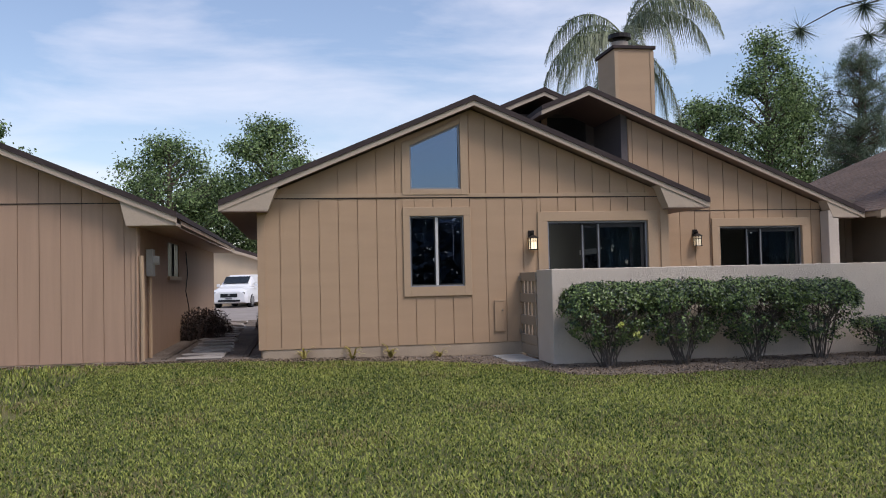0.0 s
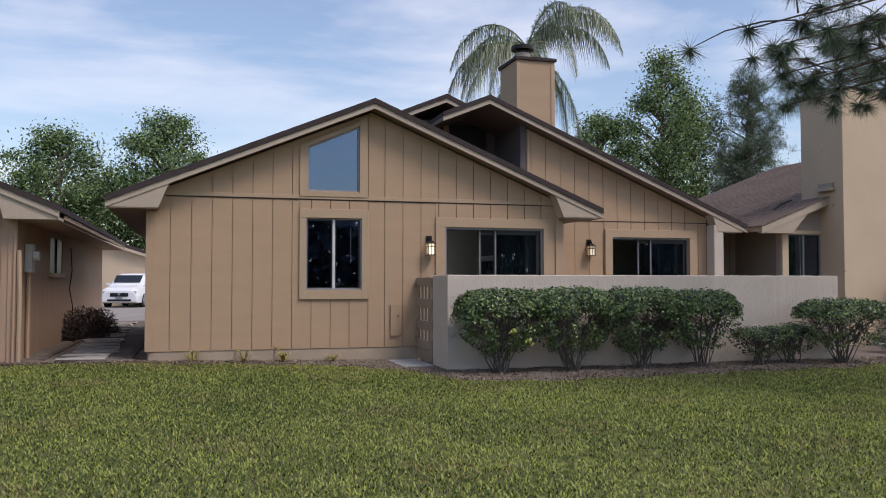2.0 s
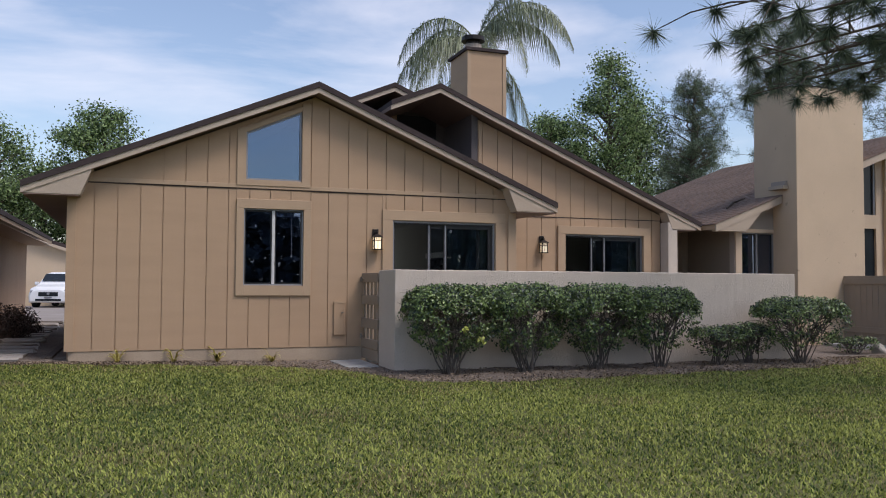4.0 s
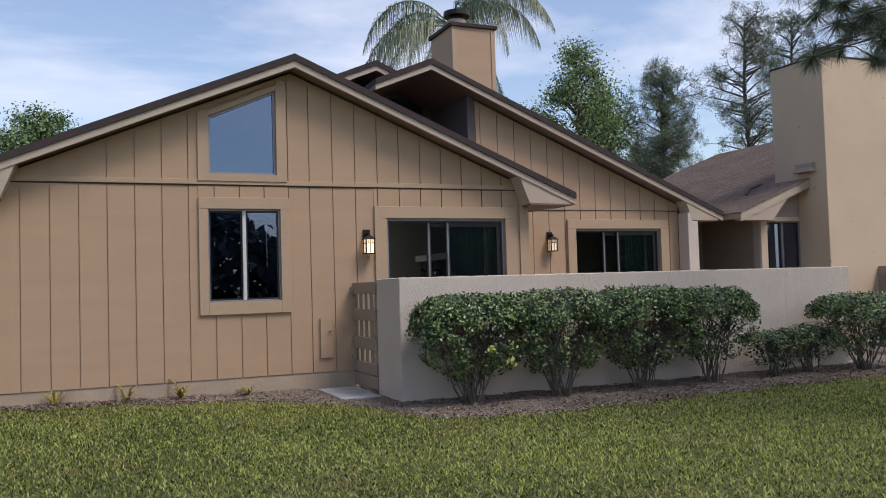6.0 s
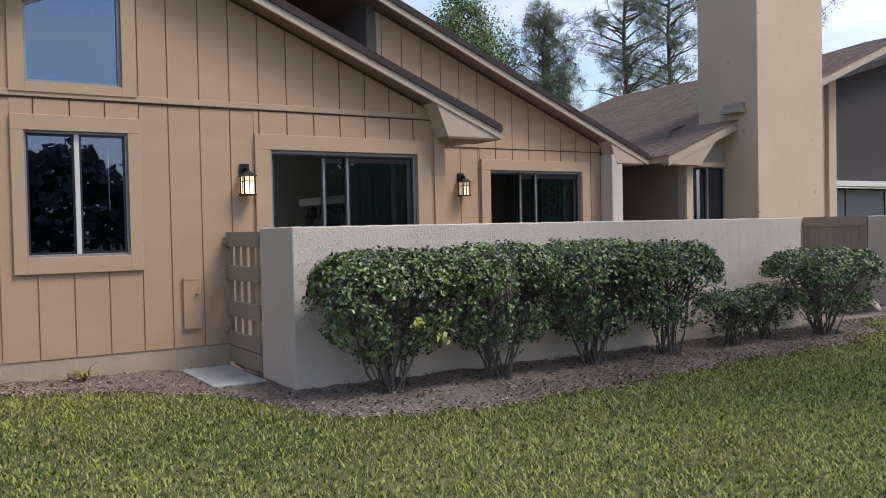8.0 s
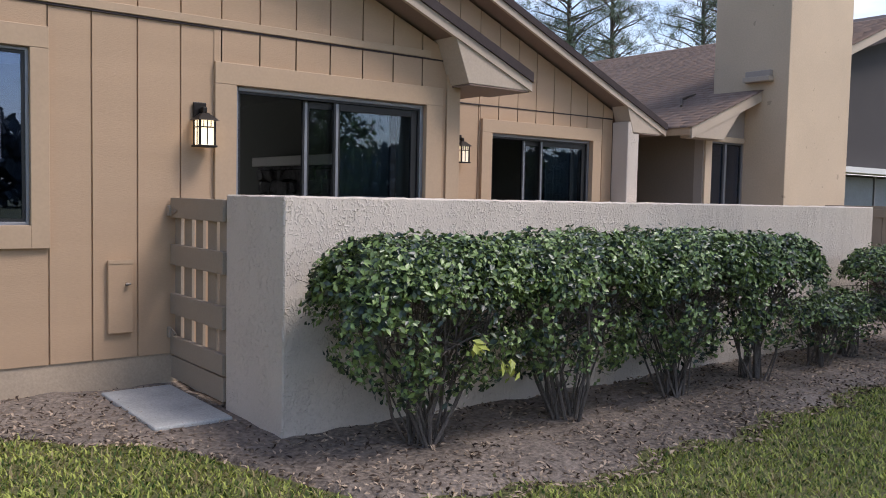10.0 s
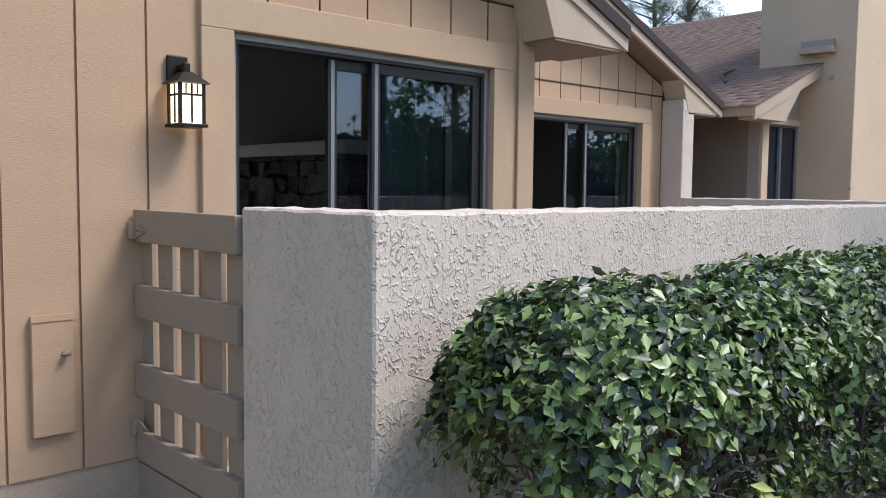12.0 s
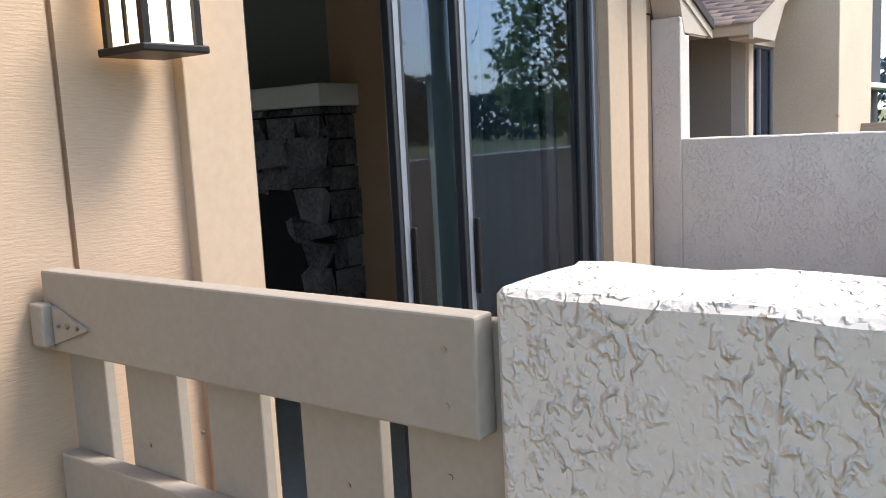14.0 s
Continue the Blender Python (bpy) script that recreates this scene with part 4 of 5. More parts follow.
# ---- neighbouring house with the big chimney ----
near = thing("house", "cream neighbouring house with a brown shingle roof", "house")
SN = 0.383
zn = lambda x: 2.53 + SN * (x - 9.95)
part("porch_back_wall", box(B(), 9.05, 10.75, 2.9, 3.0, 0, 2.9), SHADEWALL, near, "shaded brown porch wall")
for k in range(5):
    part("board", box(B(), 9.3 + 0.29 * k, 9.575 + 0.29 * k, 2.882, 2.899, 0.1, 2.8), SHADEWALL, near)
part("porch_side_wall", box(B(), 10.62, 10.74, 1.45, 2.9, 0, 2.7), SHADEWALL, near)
bm = B()
for c in cells([10.62, 11.66], 0, lambda x: zn(x) - 0.2, [(10.8, 11.64, 0.9, 2.38, 2.38)]):
    hexa(bm, c[0], c[1], 1.3, 1.45, *c[2:])
bmesh.ops.remove_doubles(bm, verts=bm.verts[:], dist=0.0005)
part("porch_front_wall", bm, GREYPAINT, near)
part("trim_board", box(B(), 10.64, 10.8, 1.27, 1.299, 0, 2.45), CREAM, near, "", 0.004)
part("trim_board", box(B(), 10.8, 11.64, 1.275, 1.299, 2.38, 2.46), CREAM, near, "", 0.004)
window(near, 10.8, 11.64, 1.3, 0.9, 2.38, "narrow dark window beside the chimney", 0.5, ALU)
part("dark_room", box(B(), 10.76, 11.6, 1.9, 2.0, 0.1, 2.6), INSIDE, near)
# stepped shingle courses on a deck
part("roof_deck", hexa(B(), 9.95, 16.4, 1.06, 8.9, zn(9.95) - 0.12, zn(16.4) - 0.12, zn(9.95) - 0.012, zn(16.4) - 0.012), TRIM, near)
part("rake_board", hexa(B(), 9.95, 16.4, 1.02, 1.058, zn(9.95) - 0.17, zn(16.4) - 0.17, zn(9.95) - 0.0125, zn(16.4) - 0.0125), FASCIA, near)
o = [(10.05, 2.38), (10.05, 2.47), (11.2, 2.90), (10.72, 2.38)]
part("boxed_eave", prism(B(), o, 1.03, 1.29), FASCIA, near, "cream boxed eave return", 0.004)
rs = np.random.default_rng(2)
vv, ff = [], []
for k in range(46):
    a = 9.93 + 0.142 * k
    y = 1.0 - rs.uniform(0, 0.3)
    while y < 9.0:
        y1 = min(y + 0.3, 9.0)
        ys, x1 = max(y, 1.0), a + 0.20
        th = 0.006 + rs.uniform(0, 0.005)
        q = len(vv)
        ya, yb = ys + 0.002, y1 - 0.002
        vv += [(a, ya, zn(a) - 0.01), (a, yb, zn(a) - 0.01), (a, ya, zn(a) + th + 0.004), (a, yb, zn(a) + th + 0.004), (x1, ya, zn(x1) + th * 0.2), (x1, yb, zn(x1) + th * 0.2)]
        ff += [(q, q + 2, q + 1), (q + 1, q + 2, q + 3), (q + 2, q + 4, q + 3), (q + 3, q + 4, q + 5), (q, q + 4, q + 2), (q + 1, q + 3, q + 5)]
        y += 0.3
tagged(fast("shingles", vv, ff, SHINGLE, near), "brown asphalt roof shingles in courses", kind="stuff")
part("fallen_branch", tube(B(), [(11.0, 2.0, zn(11.0) + 0.03), (11.4, 2.3, zn(11.4) + 0.04), (11.7, 2.25, zn(11.7) + 0.03)], [0.02, 0.025, 0.01], 5), BARK, near)

# upper room beyond the chimney
bm = B()
for c in cells([13.3, 15.45], 0, lambda x: zn(x) - 0.13, [(13.4, 14.98, 1.2, 2.6, 2.6), (13.4, 14.98, 2.92, 3.62, 4.2)]):
    hexa(bm, c[0], c[1], 1.7, 1.85, *c[2:])
bmesh.ops.remove_doubles(bm, verts=bm.verts[:], dist=0.0005)
part("upper_wall", bm, CREAM, near)
part("corner_post", box(B(), 15.2, 15.45, 1.62, 1.699, 0, 4.4), CREAM, near, "", 0.005)
g = part("upper_pane", prism(B(), [(13.4, 2.92), (14.98, 2.92), (14.98, 4.2), (13.4, 3.62)], 1.76, 1.77), CARDARK, near, "dark upper window")
part("window_frame", box(B(), 14.93, 14.98, 1.72, 1.759, 2.93, 4.15), ALU, g)
g = part("lower_pane", box(B(), 13.4, 14.98, 1.76, 1.77, 1.2, 2.6), CARDARK, near, "dark lower window")
part("window_frame", box(B(), 14.40, 14.46, 1.72, 1.759, 1.2, 2.6), ALU, g)

stack = thing("chimney", "tall cream stucco chimney stack of the neighbouring house", "chimney", at=(12.56, 0.98, 0))
part("shaft", box(B(), -0.91, 0.91, -0.38, 0.9, -0.2, 5.45), CHIMNEYPAINT, stack, "", 0.012)
part("cap_flashing", box(B(), -0.925, 0.925, -0.395, 0.915, 5.451, 5.475), ROOFEDGE, stack, "thin dark cap flashing")
part("shoulder_flashing", box(B(), -0.98, -0.911, -0.12, 0.3, 3.38, 3.47), GREYPAINT, stack, "", 0.006)
part("shoulder_flashing", box(B(), -1.05, -0.911, -0.14, 0.3, 3.30, 3.375), FASCIA, stack, "", 0.006)

# dark two-storey house further on
dark = thing("house", "dark two-storey house with a screened upper floor", "house", at=(19.4, 3.0, 0))
part("upper_wall", prism(B(), [(-3.9, 2.3), (9, 2.3), (9, 7.5), (-3.9, 4.1)], 0, 0.3), DARKWALL, dark)
part("roof_edge", prism(B(), [(-3.9, 4.13), (9.2, 7.59), (9.2, 7.75), (-3.9, 4.29)], -0.4, 6), ROOFEDGE, dark)
part("lanai_roof", box(B(), -3.9, 9, -0.5, -0.002, 2.16, 2.28), MANTEL, dark, "white lanai roof edge")
part("lower_wall", box(B(), -3.9, 9, 0.05, 0.3, 0, 2.15), DARKWALL, dark)
# opaque panes in one even grey
for x in (-3.0, -1.4, 0.2, 1.8):
    g = part("window", box(B(), x, x + 1.5, 0.02, 0.048, 0.9, 2.1), GREYPANE, dark, "pale grey window pane")
    part("window_frame", box(B(), x - 0.06, x, 0.0, 0.049, 0.85, 2.14), ALU, g)

# second patio: gate and wall
gate2 = thing("patio_gate", "brown wooden patio gate beside the tall chimney", "gate", at=(12.86, 0.0, 0))
for k in range(8):
    part("board", box(B(), 0, 0.03, -0.59 + 0.149 * k, -0.445 + 0.149 * k, 0.08, 1.47), GATE, gate2, "", 0.003)
for z in (0.3, 1.3):
    part("rail", box(B(), -0.03, -0.001, -0.58, 0.59, z, z + 0.12), GATE, gate2, "", 0.003)
rough_wall("patio_wall_next", [(12.86, -1.45), (20, -1.45), (20, -1.24), (13.07, -1.24), (13.07, -0.60), (12.86, -0.60)], -0.25, 1.47, "grey-white stucco wall of the next patio")
tagged(part("concrete_slab", box(B(), 12.2, 12.84, -0.5, 0.55, -0.1, 0.08), CONCRETE, bevel=0.012), "pale concrete slab by the brown gate", "slab")
tagged(part("garden_rock", bmesh.new(), PAVER), "pale round garden rock on the bed", "rock")
rock = bpy.data.objects["garden_rock"]
bm = bmesh.new()
bmesh.ops.create_icosphere(bm, subdivisions=3, radius=0.13)
for v in bm.verts:
    v.co *= 1 + 0.25 * noise.noise(v.co * 9)
bm.to_mesh(rock.data)
bm.free()
rock.location = (11.7, -1.35, 0.08)

# ---- chimney on the second roof ----
stack1 = thing("chimney", "tan boxed chimney with a round dark metal cap", "chimney", at=(6.31, 5.05, 0))
part("shaft", box(B(), -0.48, 0.48, -0.55, 0.55, 3.6, 6.62), SIDING, stack1)
for x, y in ((-0.44, -0.555), (0.44, -0.555)):
    part("corner_trim", box(B(), x - 0.045, x + 0.045, y - 0.012, y + 0.004, 3.8, 6.56), TRIM, stack1)
part("crown", box(B(), -0.53, 0.53, -0.6, 0.6, 6.621, 6.70), ROOFEDGE, stack1, "dark metal crown", 0.01)
for z, r in ((6.70, 0.24), (6.80, 0.20)):
    part("flue_collar", tube(B(), [(-0.12, 0, z), (-0.12, 0, z + 0.12)], [r, r], 16), GREYPAINT, stack1)
part("flue_cap", tube(B(), [(-0.12, 0, 7.0), (-0.12, 0, 7.1), (-0.12, 0, 7.14)], [0.28, 0.27, 0.1], 16), BLACKMETAL, stack1, "round dark flue cap")
part("flue", tube(B(), [(-0.12, 0, 6.9), (-0.12, 0, 7.02)], [0.16, 0.16], 12), BLACKMETAL, stack1)


# ---- hedge ----
def bush(at, rx, ry, z0, z1, count, seed, label, stems=9, sprigs=()):
    """A clipped shrub: stems fan up from the base into a shell of small leaves with gaps below."""
    g = np.random.default_rng(seed)
    t = thing("bush", label, "bush", "clipped hedge", at=at)
    bm = B()
    for k in range(int(stems * 2.2)):
        a, r = g.uniform(0, 6.28), g.uniform(0.02, 0.13)
        b0 = Vector((r * math.cos(a), r * math.sin(a), -0.05))
        tip = Vector((g.uniform(-0.85, 0.85) * rx, g.uniform(-0.8, 0.8) * ry, z1 * g.uniform(0.75, 0.95)))
        mid = b0.lerp(tip, 0.45) + Vector((g.normal(0, 0.05), g.normal(0, 0.05), 0.06))
        r0 = g.uniform(0.005, 0.014)
        tube(bm, [b0, b0.lerp(mid, 0.5) + Vector((g.normal(0, 0.02), g.normal(0, 0.02), 0)), mid, mid.lerp(tip, 0.5), tip], [r0, r0 * 0.9, r0 * 0.7, r0 * 0.45, 0.004], 5)
        for _ in range(5):
            s0 = mid.lerp(tip, g.uniform(0, 0.6))
            e = s0 + Vector((g.normal(0, 0.22), g.normal(0, 0.18), g.uniform(0.05, 0.3)))
            e.x, e.y, e.z = max(-rx, min(rx, e.x)), max(-ry, min(ry, e.y)), min(e.z, z1 * 0.97)
            tube(bm, [s0, s0.lerp(e, 0.5) + Vector((0, 0, 0.03)), e], [0.007, 0.005, 0.002], 4)
    part("branching_stem", bm, TWIG, t, "grey-brown bare stems")
    bm = B()
    for k in range(stems * 12):
        a, q = g.uniform(0, 6.28), g.uniform(0.25, 0.8)
        s0 = Vector((math.cos(a) * rx * (0.15 + 0.5 * q), math.sin(a) * ry * (0.15 + 0.5 * q), z1 * q))
        e = s0 + Vector((math.cos(a) * 0.12 + g.normal(0, 0.07), math.sin(a) * 0.12 + g.normal(0, 0.07), g.uniform(-0.02, 0.18)))
        tube(bm, [s0, s0.lerp(e, 0.5) + Vector((0, 0, g.normal(0.02, 0.02))), e], [0.005, 0.004, 0.002], 3)
    tagged(part("twig_mass", bm, TWIG, t), "thin pale grey twigs", kind="stuff")
    u = g.normal(0, 1, (count * 2, 3))
    u = np.sign(u) * np.abs(u / np.linalg.norm(u, axis=1, keepdims=True)) ** 0.62
    rad = 1 - np.abs(g.normal(0, 0.17, (len(u), 1)))
    p = u * np.clip(rad, 0.1, 1.04)
    zc, h = (z0 + z1) / 2, (z1 - z0) / 2
    low = np.clip(-p[:, 2], 0, 1)
    keep = g.uniform(0, 1, len(p)) > 0.06 + 0.92 * low ** 0.5
    lump = np.array([noise.noise((q[0] * 3.1 + seed, q[1] * 3.1, q[2] * 3.1)) for q in p])
    keep &= (lump > np.where(p[:, 2] < 0.25, 0.05, -0.14)) | (p[:, 2] > 0.4)
    p, lump, low = p[keep][:count], lump[keep][:count], low[keep][:count]
    nar = 1 - 0.5 * low
    c = np.stack([p[:, 0] * rx * nar, p[:, 1] * ry * nar, zc + h * p[:, 2]], 1) * 1.0
    c[:, :2] *= (1 + 0.10 * lump)[:, None]
    c[:, 2] += np.where(p[:, 2] > 0.5, g.normal(0, 0.014, len(p)), 0) + 0.03 * lump
    nrm = p * (1 / rx, 1 / ry, 1 / h)
    nrm /= np.linalg.norm(nrm, axis=1, keepdims=True)
    nrm[:, 2] += 0.35
    v, f = leaves(g, c, nrm, 0.046, 0.027, 0.65)
    fast("foliage", v, f, HEDGE, t)
    for sx, sy, sz in sprigs:
        k = 14
        c = np.array((sx, sy, sz)) + g.normal(0, 0.025, (k, 3))
        v, f = leaves(g, c, np.tile((0, -0.5, 0.8), (k, 1)), 0.075, 0.032, 0.6)
        part_ob = fast("fresh_shoot", v, f, FRESH, t)
        part_ob["label"] = "bright yellow-green new shoot"
    return t


bush((2.90, -2.32, 0), 0.70, 0.45, 0.2, 1.25, 15500, 11, "dark green clipped hedge bush at the wall corner", 11, [(0.05, -0.42, 0.62), (0.28, -0.40, 0.50), (0.62, -0.3, 0.95)])
bush((4.02, -2.34, 0), 0.70, 0.46, 0.2, 1.27, 13500, 12, "dark green clipped hedge bush with bare stems", 10)
bush((5.20, -2.34, 0), 0.72, 0.46, 0.2, 1.27, 13500, 13, "dark green clipped hedge bush with bare stems", 10)
bush((6.25, -2.34, 0), 0.62, 0.46, 0.2, 1.23, 11000, 14, "dark green clipped hedge bush with bare stems", 9)
bush((7.35, -2.3, 0), 0.42, 0.34, 0.10, 0.62, 2200, 15, "low sparse green bush in a hedge gap", 7)
bush((8.0, -2.25, 0), 0.36, 0.34, 0.10, 0.66, 1800, 16, "low sparse green bush in a hedge gap", 7)
bush((8.85, -2.45, 0), 0.82, 0.52, 0.18, 1.08, 10000, 17, "rounded dark green clipped bush at the wall end", 11)
bush((13.9, -2.0, 0), 0.85, 0.5, 0.2, 1.05, 5000, 18, "rounded dark green bush before the next patio", 8)
bush((11.2, -1.25, 0), 0.42, 0.35, 0.02, 0.32, 1200, 19, "small low dark green bush near the rock", 5)


def shrub(at, r, h, seed, material, label, count=2500, ll=0.09):
    g = np.random.default_rng(seed)
    t = thing("shrub", label, "shrub", at=at)
    bm = B()
    for _ in range(7):
        e = Vector((g.normal(0, r * 0.5), g.normal(0, r * 0.5), h * 0.8))
        tube(bm, [(0, 0, -0.03), e * 0.5 + Vector((0, 0, 0.08)), e], [0.015, 0.01, 0.004], 4)
    part("branching_stem", bm, TWIG, t)
    u = g.normal(0, 1, (count, 3))
    u /= np.linalg.norm(u, axis=1, keepdims=True)
    u[:, 2] = np.abs(u[:, 2])
    p = u * g.uniform(0.45, 1.05, (count, 1)) * (r, r, h)
    v, f = leaves(g, p, u, ll, ll * 0.25, 0.8)
    fast("foliage", v, f, material, t)
    return t


shrub((-3.72, 5.4, 0.1), 0.55, 0.7, 31, DARKSHRUB, "dark reddish shrub in the side path", 3000)
shrub((-3.6, 7.2, 0.1), 0.5, 0.65, 32, DARKSHRUB, "dark reddish shrub in the side path", 2500)
shrub((-2.35, 9.0, 0.1), 0.3, 0.7, 33, DARKSHRUB, "dark shrub against the house wall", 1500)

for k, x in enumerate((-1.46, -0.68, -0.05, 0.76)):
    g = np.random.default_rng(40 + k)
    t = thing("small_plant", "small spiky yellow-green plant in the bed", "plant", "plants along the wall", at=(x, -0.16, float(ground_z(x, -0.16)) + 0.01))
    for _ in range(15):
        a, ln, up = g.uniform(0, 6.28), g.uniform(0.13, 0.27), g.uniform(0.4, 1.3)
        d = Vector((math.cos(a), math.sin(a), 0))
        s = Vector((-d.y, d.x, 0)) * 0.016
        bm = B()
        pts = [Vector((0, 0, 0)), d * ln * 0.35 + Vector((0, 0, ln * up * 0.6)), d * ln * 0.75 + Vector((0, 0, ln * up * 0.75)), d * ln + Vector((0, 0, ln * up * 0.62))]
        prev = None
        for j, p in enumerate(pts):
            w = s * (0.7, 1.0, 0.8, 0.15)[j]
            cur = (bm.verts.new(p - w), bm.verts.new(p + w))
            if prev:
                bm.faces.new((prev[0], prev[1], cur[1], cur[0]))
            prev = cur
        bmesh.ops.solidify(bm, geom=bm.faces[:], thickness=0.002)
        part("leaf", bm, BROMELIAD, t)


# ---- trees ----
def tree(at, height, crown_r, crown_z, seed, material, label, leaf=0.22, clumps=60, per=110, trunk_r=0.2, lean=0.0, flat=0.75, clump_r=0.8, narrow=0.0):
    """A tapered trunk, limbs to each clump, and clumps of leaves with gaps between."""
    g = np.random.default_rng(seed)
    t = thing("tree", label, "tree", at=at)
    bm = B()
    top = Vector((lean * height, 0, height * 0.96))
    tube(bm, [(0, 0, -0.3), top * 0.4 + Vector((0.1, 0, 0)), top * 0.75, top], [trunk_r, trunk_r * 0.75, trunk_r * 0.45, 0.04], 7)
    cs = []
    for _ in range(clumps):
        z = g.uniform(crown_z, height)
        q = (z - crown_z) / (height - crown_z)
        rr = crown_r * (math.sin(math.pi * min(1, 0.18 + 0.8 * q)) ** 0.7 * (1 - narrow * q)) * math.sqrt(g.uniform(0.05, 1))
        a = g.uniform(0, 6.28)
        c = Vector((lean * z + rr * math.cos(a), rr * math.sin(a), z))
        cs.append(c)
        s0 = Vector((lean * z * 0.9, 0, max(crown_z * 0.8, z - rr * 0.6 - 0.3)))
        tube(bm, [s0, s0.lerp(c, 0.5) + Vector((0, 0, 0.15)), c], [0.06, 0.04, 0.015], 4)
    part("trunk", bm, BARK, t, "brown tapering trunk and limbs")
    cc = np.array(cs)
    u = g.normal(0, 1, (clumps, per, 3))
    size = g.uniform(0.5, 1.2, (clumps, 1, 1)) * clump_r
    p = (cc[:, None, :] + u * size * (0.6, 0.6, 0.6 * flat)).reshape(-1, 3)
    v, f = leaves(g, p, u.reshape(-1, 3) * 0.4 + (0, 0, 0.6), leaf, leaf * 0.6, 0.7)
    fast("crown", v, f, material, t)
    return t


def pine(at, height, seed, label, crown_r=3.2, crown_z=5.0, tufts=130, nl=0.42, trunk_r=0.2, per=60):
    """A tall pine: bare trunk, crooked limbs and tufts of needles."""
    g = np.random.default_rng(seed)
    t = thing("pine_tree", label, "tree", "tall pines", at=at)
    bm = B()
    tube(bm, [(0, 0, -0.3), (0.15, 0, height * 0.4), (-0.1, 0.1, height * 0.75), (0.1, 0, height)], [trunk_r, trunk_r * 0.8, trunk_r * 0.5, 0.04], 7)
    cs = []
    for k in range(tufts // 6):
        z = crown_z + (height - crown_z) * (k + 0.5) / (tufts // 6)
        q = (z - crown_z) / (height - crown_z)
        a, rr = g.uniform(0, 6.28), crown_r * (1.0 - 0.65 * q) * g.uniform(0.5, 1)
        e = Vector((rr * math.cos(a), rr * math.sin(a), z + rr * 0.25))
        m = e * 0.5 + Vector((g.normal(0, 0.2), g.normal(0, 0.2), z * 0.5 - 0.1))
        tube(bm, [(0, 0, z - 0.3), m, e], [0.07, 0.045, 0.015], 5)
        for _ in range(6):
            s = Vector(m).lerp(e, g.uniform(0.2, 1.1))
            c = s + Vector((g.normal(0, 0.55), g.normal(0, 0.55), g.normal(0.2, 0.3)))
            tube(bm, [s, c], [0.02, 0.008], 4)
            cs.append(c)
    part("trunk", bm, BARK, t, "grey-brown bare trunk and limbs")
    cc = np.repeat(np.array(cs), per, 0)
    k = len(cc)
    cc = cc + g.normal(0, 0.16, (k, 3))
    d = g.normal(0, 1, (k, 3))
    d /= np.linalg.norm(d, axis=1, keepdims=True)
    d[:, 2] += 0.15
    s = np.cross(d, g.normal(0, 1, (k, 3)))
    s *= 0.014 / (np.linalg.norm(s, axis=1, keepdims=True) + 1e-6) * (nl / 0.42)
    v = np.stack([cc - s, cc + s, cc + d * nl * g.uniform(0.6, 1.1, (k, 1))], 1).reshape(-1, 3)
    fast("crown", v, np.arange(3 * k).reshape(-1, 3), PINELEAF, t)
    return t


tree((-9.2, 40, 0), 10.0, 4.2, 3.0, 51, OAKLEAF, "spreading green broad-leaved tree behind the houses", 0.2, 100, 200, 0.3, clump_r=1.0)
tree((-3.0, 40, 0), 11.4, 3.4, 3.5, 52, OAKLEAF, "green broad-leaved tree behind the car court", 0.2, 90, 200, 0.28, clump_r=0.9)
tree((-6.5, 44, 0), 8.0, 4.0, 2.0, 53, OAKLEAF, "green broad-leaved tree behind the garage", 0.2, 90, 200, 0.28, clump_r=1.0)
tree((-22, 42, 0), 12.5, 4.0, 6.0, 54, OAKLEAF, "tall green tree beyond the neighbouring roof", 0.3, 50, 120, 0.28)
tree((25.0, 30, 0), 14.6, 3.6, 4.0, 55, OAKLEAF, "tall bright green broad-leaved tree", 0.17, 150, 150, 0.25, narrow=0.45)
tree((21.5, 31, 0), 11.0, 3.6, 2.0, 56, OAKLEAF, "dense green tree behind the second roof", 0.18, 130, 140, 0.25)
tree((28.2, 32, 0), 13.4, 2.4, 4.0, 57, OAKLEAF, "green broad-leaved tree among pines", 0.17, 110, 140, 0.22)
pine((31.0, 30, 0), 13.8, 61, "slender pine with tufted dark crown", 3.0, 5.5, 300, 0.3, 0.16, 120)
pine((28.5, 27, 0), 9.0, 64, "young dark pine behind the roof", 2.8, 2.0, 260, 0.3, 0.14, 120)
pine((37.5, 30, 0), 17.5, 62, "tall pine with an open crown", 3.8, 9.0, 300, 0.3, 0.2, 80)
pine((42.5, 31, 0), 18.5, 63, "tall pine with an open crown", 4.2, 8.0, 320, 0.3, 0.22, 80)
pine((48.0, 28, 0), 19.0, 65, "tall pine with an open crown", 4.2, 8.0, 300, 0.3, 0.22, 80)
pine((36, 18, 0), 14.5, 66, "pine rising behind the dark house", 3.2, 6.0, 260, 0.3, 0.2, 80)
# trees of the green, seen in the window glass
for k, (x, y, h) in enumerate(((27, -44, 12), (36, -34, 13), (46, -22, 14), (-50, -62, 8))):
    tree((x, y, 0), h, 5.0, 1.5, 70 + k, OAKLEAF, "broad green tree across the open lawn", 0.5, 60, 70, 0.3, clump_r=1.2)


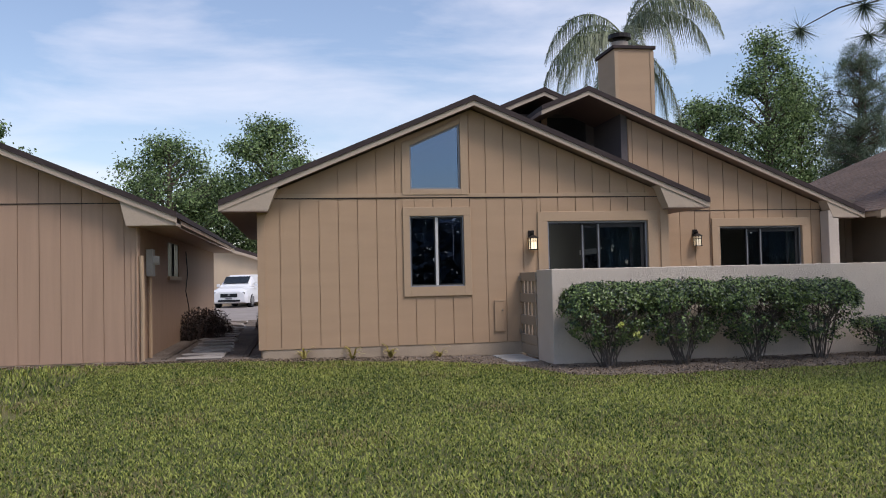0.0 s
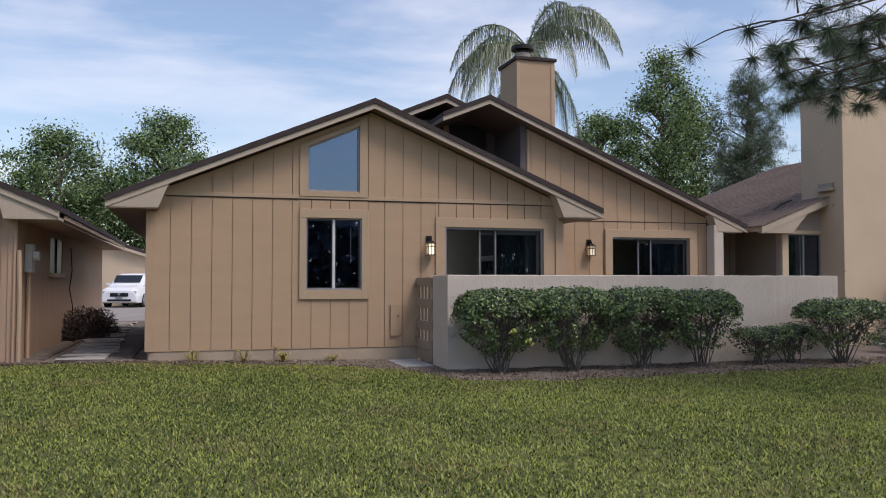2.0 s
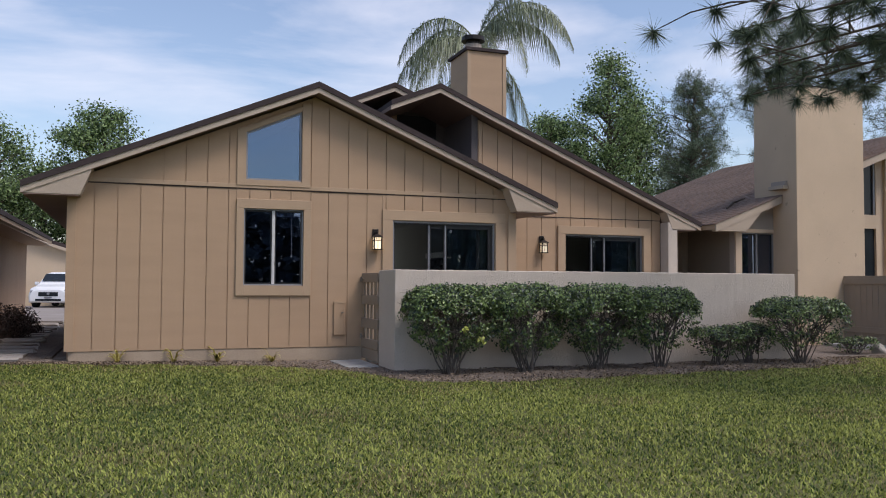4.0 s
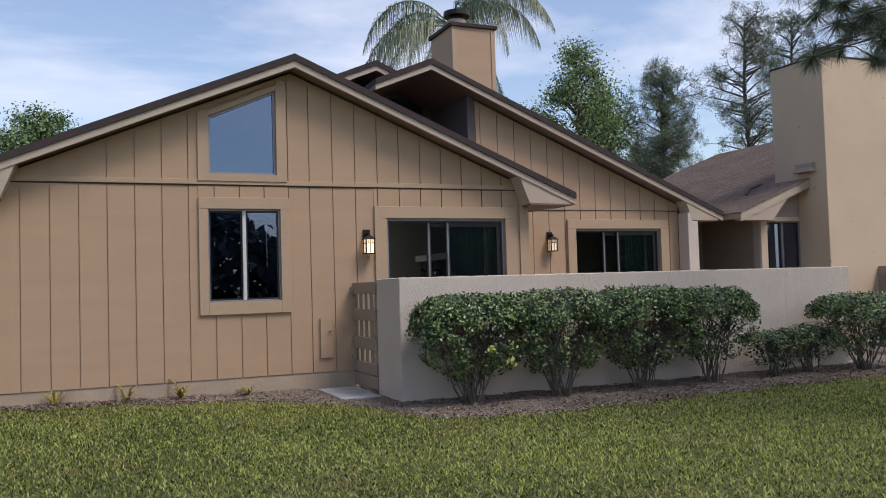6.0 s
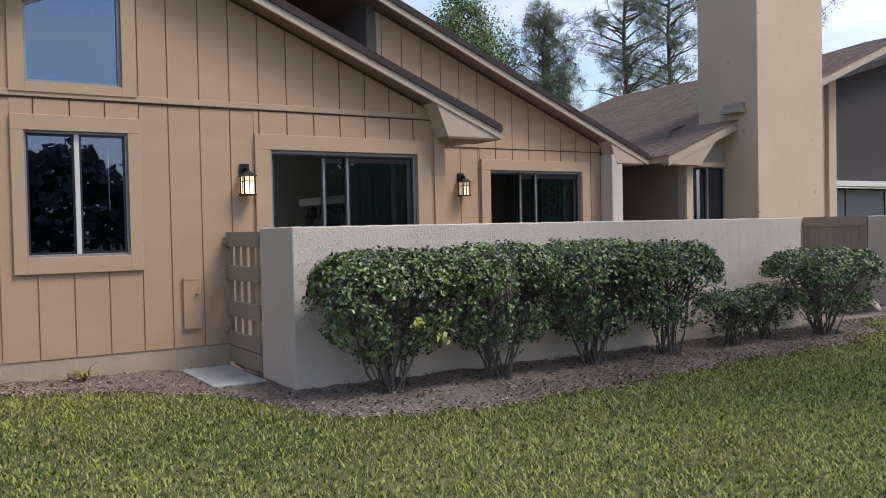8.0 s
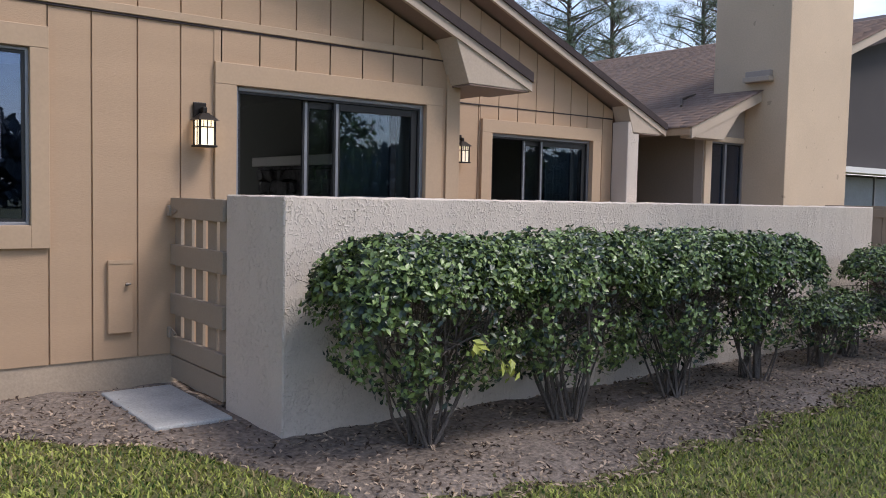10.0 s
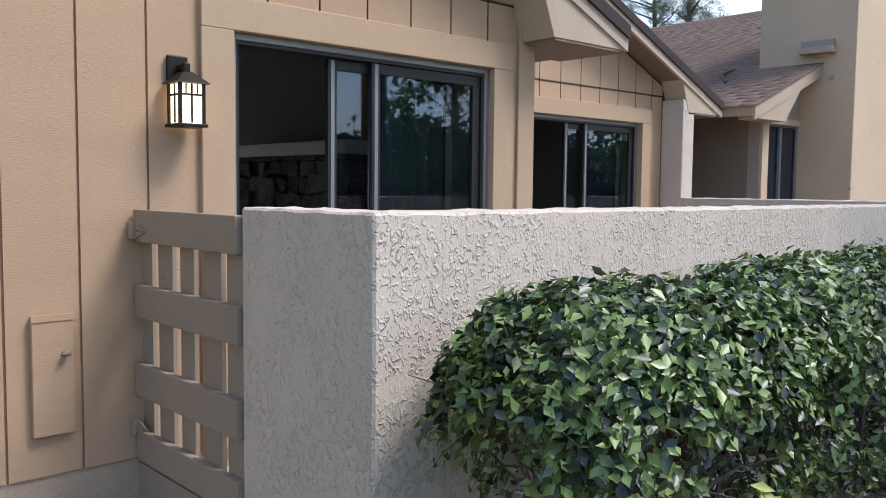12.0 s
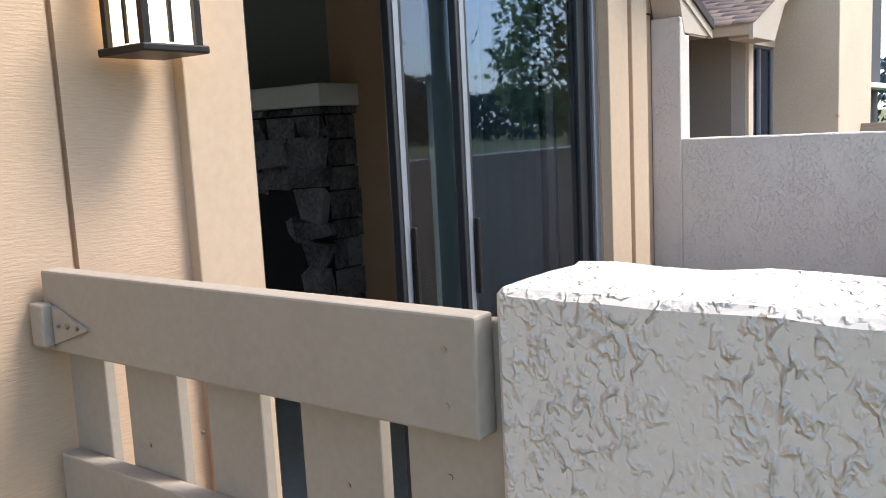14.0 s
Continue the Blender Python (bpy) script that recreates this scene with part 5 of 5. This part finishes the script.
# unseen woods behind the camera, added to darken what the panes mirror
gw2 = np.random.default_rng(77)
k = 40000
q = gw2.uniform(-130, 150, k)
edge = q > 110
px = np.where(edge, 110 + gw2.normal(0, 3, k), q)
py = np.where(edge, -75 + (q - 110) * 2.6, -75 + gw2.normal(0, 3, k))
tall = 7.5 + 1.5 * np.sin(q * 0.21) + 1.0 * np.sin(q * 0.57 + 1)
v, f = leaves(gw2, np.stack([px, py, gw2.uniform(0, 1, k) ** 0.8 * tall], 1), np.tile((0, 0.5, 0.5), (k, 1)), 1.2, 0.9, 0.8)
tagged(fast("far_woods", v, f, FARLEAF), "row of far woods across the open lawn, haze painted blue-grey", "woods", kind="stuff")


def palm(at, height, seed, label):
    g = np.random.default_rng(seed)
    t = thing("palm_tree", label, "palm", at=at)
    part("trunk", tube(B(), [(0, 0, -0.3), (0.1, 0, height * 0.5), (0, 0, height)], [0.2, 0.16, 0.13], 10), PALMTRUNK, t, "grey ringed palm trunk")
    for k in range(19):
        a, up, ln = 2.4 * k + g.uniform(-0.3, 0.3), (g.uniform(0.1, 1.2) if k % 4 else g.uniform(-0.6, 0.0)), g.uniform(3.6, 4.6)
        d = Vector((math.cos(a), math.sin(a), 0))
        pts = []
        p, dirv = Vector((0, 0, height)), (d * math.cos(up) + Vector((0, 0, math.sin(up)))).normalized()
        for j in range(13):
            pts.append(p.copy())
            p = p + dirv * ln / 12
            dirv = (dirv + Vector((0, 0, -0.16 - 0.02 * j))).normalized()
        fr = part("frond", tube(B(), pts, [0.03 - 0.002 * j for j in range(13)], 4), PALMLEAF, t, "arching palm frond")
        vs = []
        side = d.cross(Vector((0, 0, 1)))
        for j in range(115):
            q = 1.5 + 10.5 * j / 115
            i0 = min(int(q), 11)
            c = pts[i0].lerp(pts[i0 + 1], q - i0)
            ll = 1.05 * math.sin(math.pi * (0.15 + 0.8 * q / 12)) * g.uniform(0.7, 1.1)
            for s in (-1, 1):
                w = (pts[i0 + 1] - pts[i0]).normalized()
                m = c + (side * s * g.uniform(0.12, 0.4) + w * 0.25 + Vector((0, 0, g.uniform(-0.35, 0.1)))) * ll * 0.5
                e = m + (side * s * 0.15 + w * 0.15 + Vector((0, 0, -0.95))) * ll * 0.95
                vs += [c - w * 0.015, c + w * 0.015, m - w * 0.013, m + w * 0.013, e]
        n5 = len(vs) // 5
        fast("leaf_fringe", vs, (BLADE_T[None] + 5 * np.arange(n5)[:, None, None]).reshape(-1, 3), PALMLEAF, fr)
    return t


palm((9.35, 12.5, 0), 9.3, 81, "queen palm with drooping feathery fronds")

# ---- pine overhanging the lawn ----
g = np.random.default_rng(90)
over = thing("pine_tree", "near pine with hanging needle tufts over the lawn", "tree", "tall pines", at=(12.5, -11.5, -0.15))
part("trunk", tube(B(), [(0, 0, -0.3), (0.1, 0.1, 4), (0, 0.2, 9), (0, 0, 12)], [0.26, 0.22, 0.16, 0.05], 9), BARK, over, "brown pine trunk")
NT = []
for tip, rise in (((4.88, -5.5, 4.37), 0.8), ((5.24, -5.5, 4.19), 0.8), ((5.62, -5.5, 4.53), 0.8), ((5.6, -5.2, 3.95), 0.8), ((6.2, -4.6, 4.0), 0.7), ((6.4, -5.6, 5.0), 1.0), ((7.2, -4.8, 4.6), 1.0), ((6.0, -6.0, 5.6), 1.2), ((7.6, -3.6, 4.9), 1.0), ((8.2, -4.4, 4.2), 0.8), ((7.6, -5.4, 5.6), 1.0), ((8.8, -5.0, 5.2), 0.8), ((6.9, -3.6, 3.95), 0.7), ((7.6, -3.0, 4.25), 0.7), ((8.4, -3.4, 4.1), 0.7), ((9.2, -3.6, 4.3), 0.7), ((9.9, -3.2, 4.9), 0.7)):
    e = Vector(tip) - Vector((12.5, -11.5, -0.15))
    s0 = Vector((0, 0.1, e.z + rise * 0.6))
    m = s0.lerp(e, 0.55) + Vector((0, 0, rise * 0.5))
    bm = tube(B(), [s0, m, m.lerp(e, 0.5) + Vector((0.05, 0.05, 0.1)), e], [0.06, 0.035, 0.02, 0.008], 6)
    for _ in range(15):
        b0 = m.lerp(e, g.uniform(0.0, 1.0)) + Vector((0, 0, 0.05))
        c = b0 + Vector((g.normal(0, 0.38), g.normal(0, 0.38), g.normal(0.05, 0.2)))
        tube(bm, [b0, b0.lerp(c, 0.5) + Vector((0, 0, 0.06)), c], [0.012, 0.009, 0.005], 4)
        NT.append(c)
    NT.append(e)
    part("branch", bm, BARK, over, "thin crooked pine branch")
cc = np.repeat(np.array(NT), 190, 0)
k = len(cc)
d = g.normal(0, 1, (k, 3)) * (0.55, 0.55, 0.45) + (0, 0, -0.45)
d /= np.linalg.norm(d, axis=1, keepdims=True)
s = np.cross(d, g.normal(0, 1, (k, 3)))
s *= 0.0042 / (np.linalg.norm(s, axis=1, keepdims=True) + 1e-6)
v = np.stack([cc - s, cc + s, cc + d * 0.3 * g.uniform(0.6, 1.1, (k, 1))], 1).reshape(-1, 3)
fast("foliage", v, np.arange(3 * k).reshape(-1, 3), PINELEAF, over)
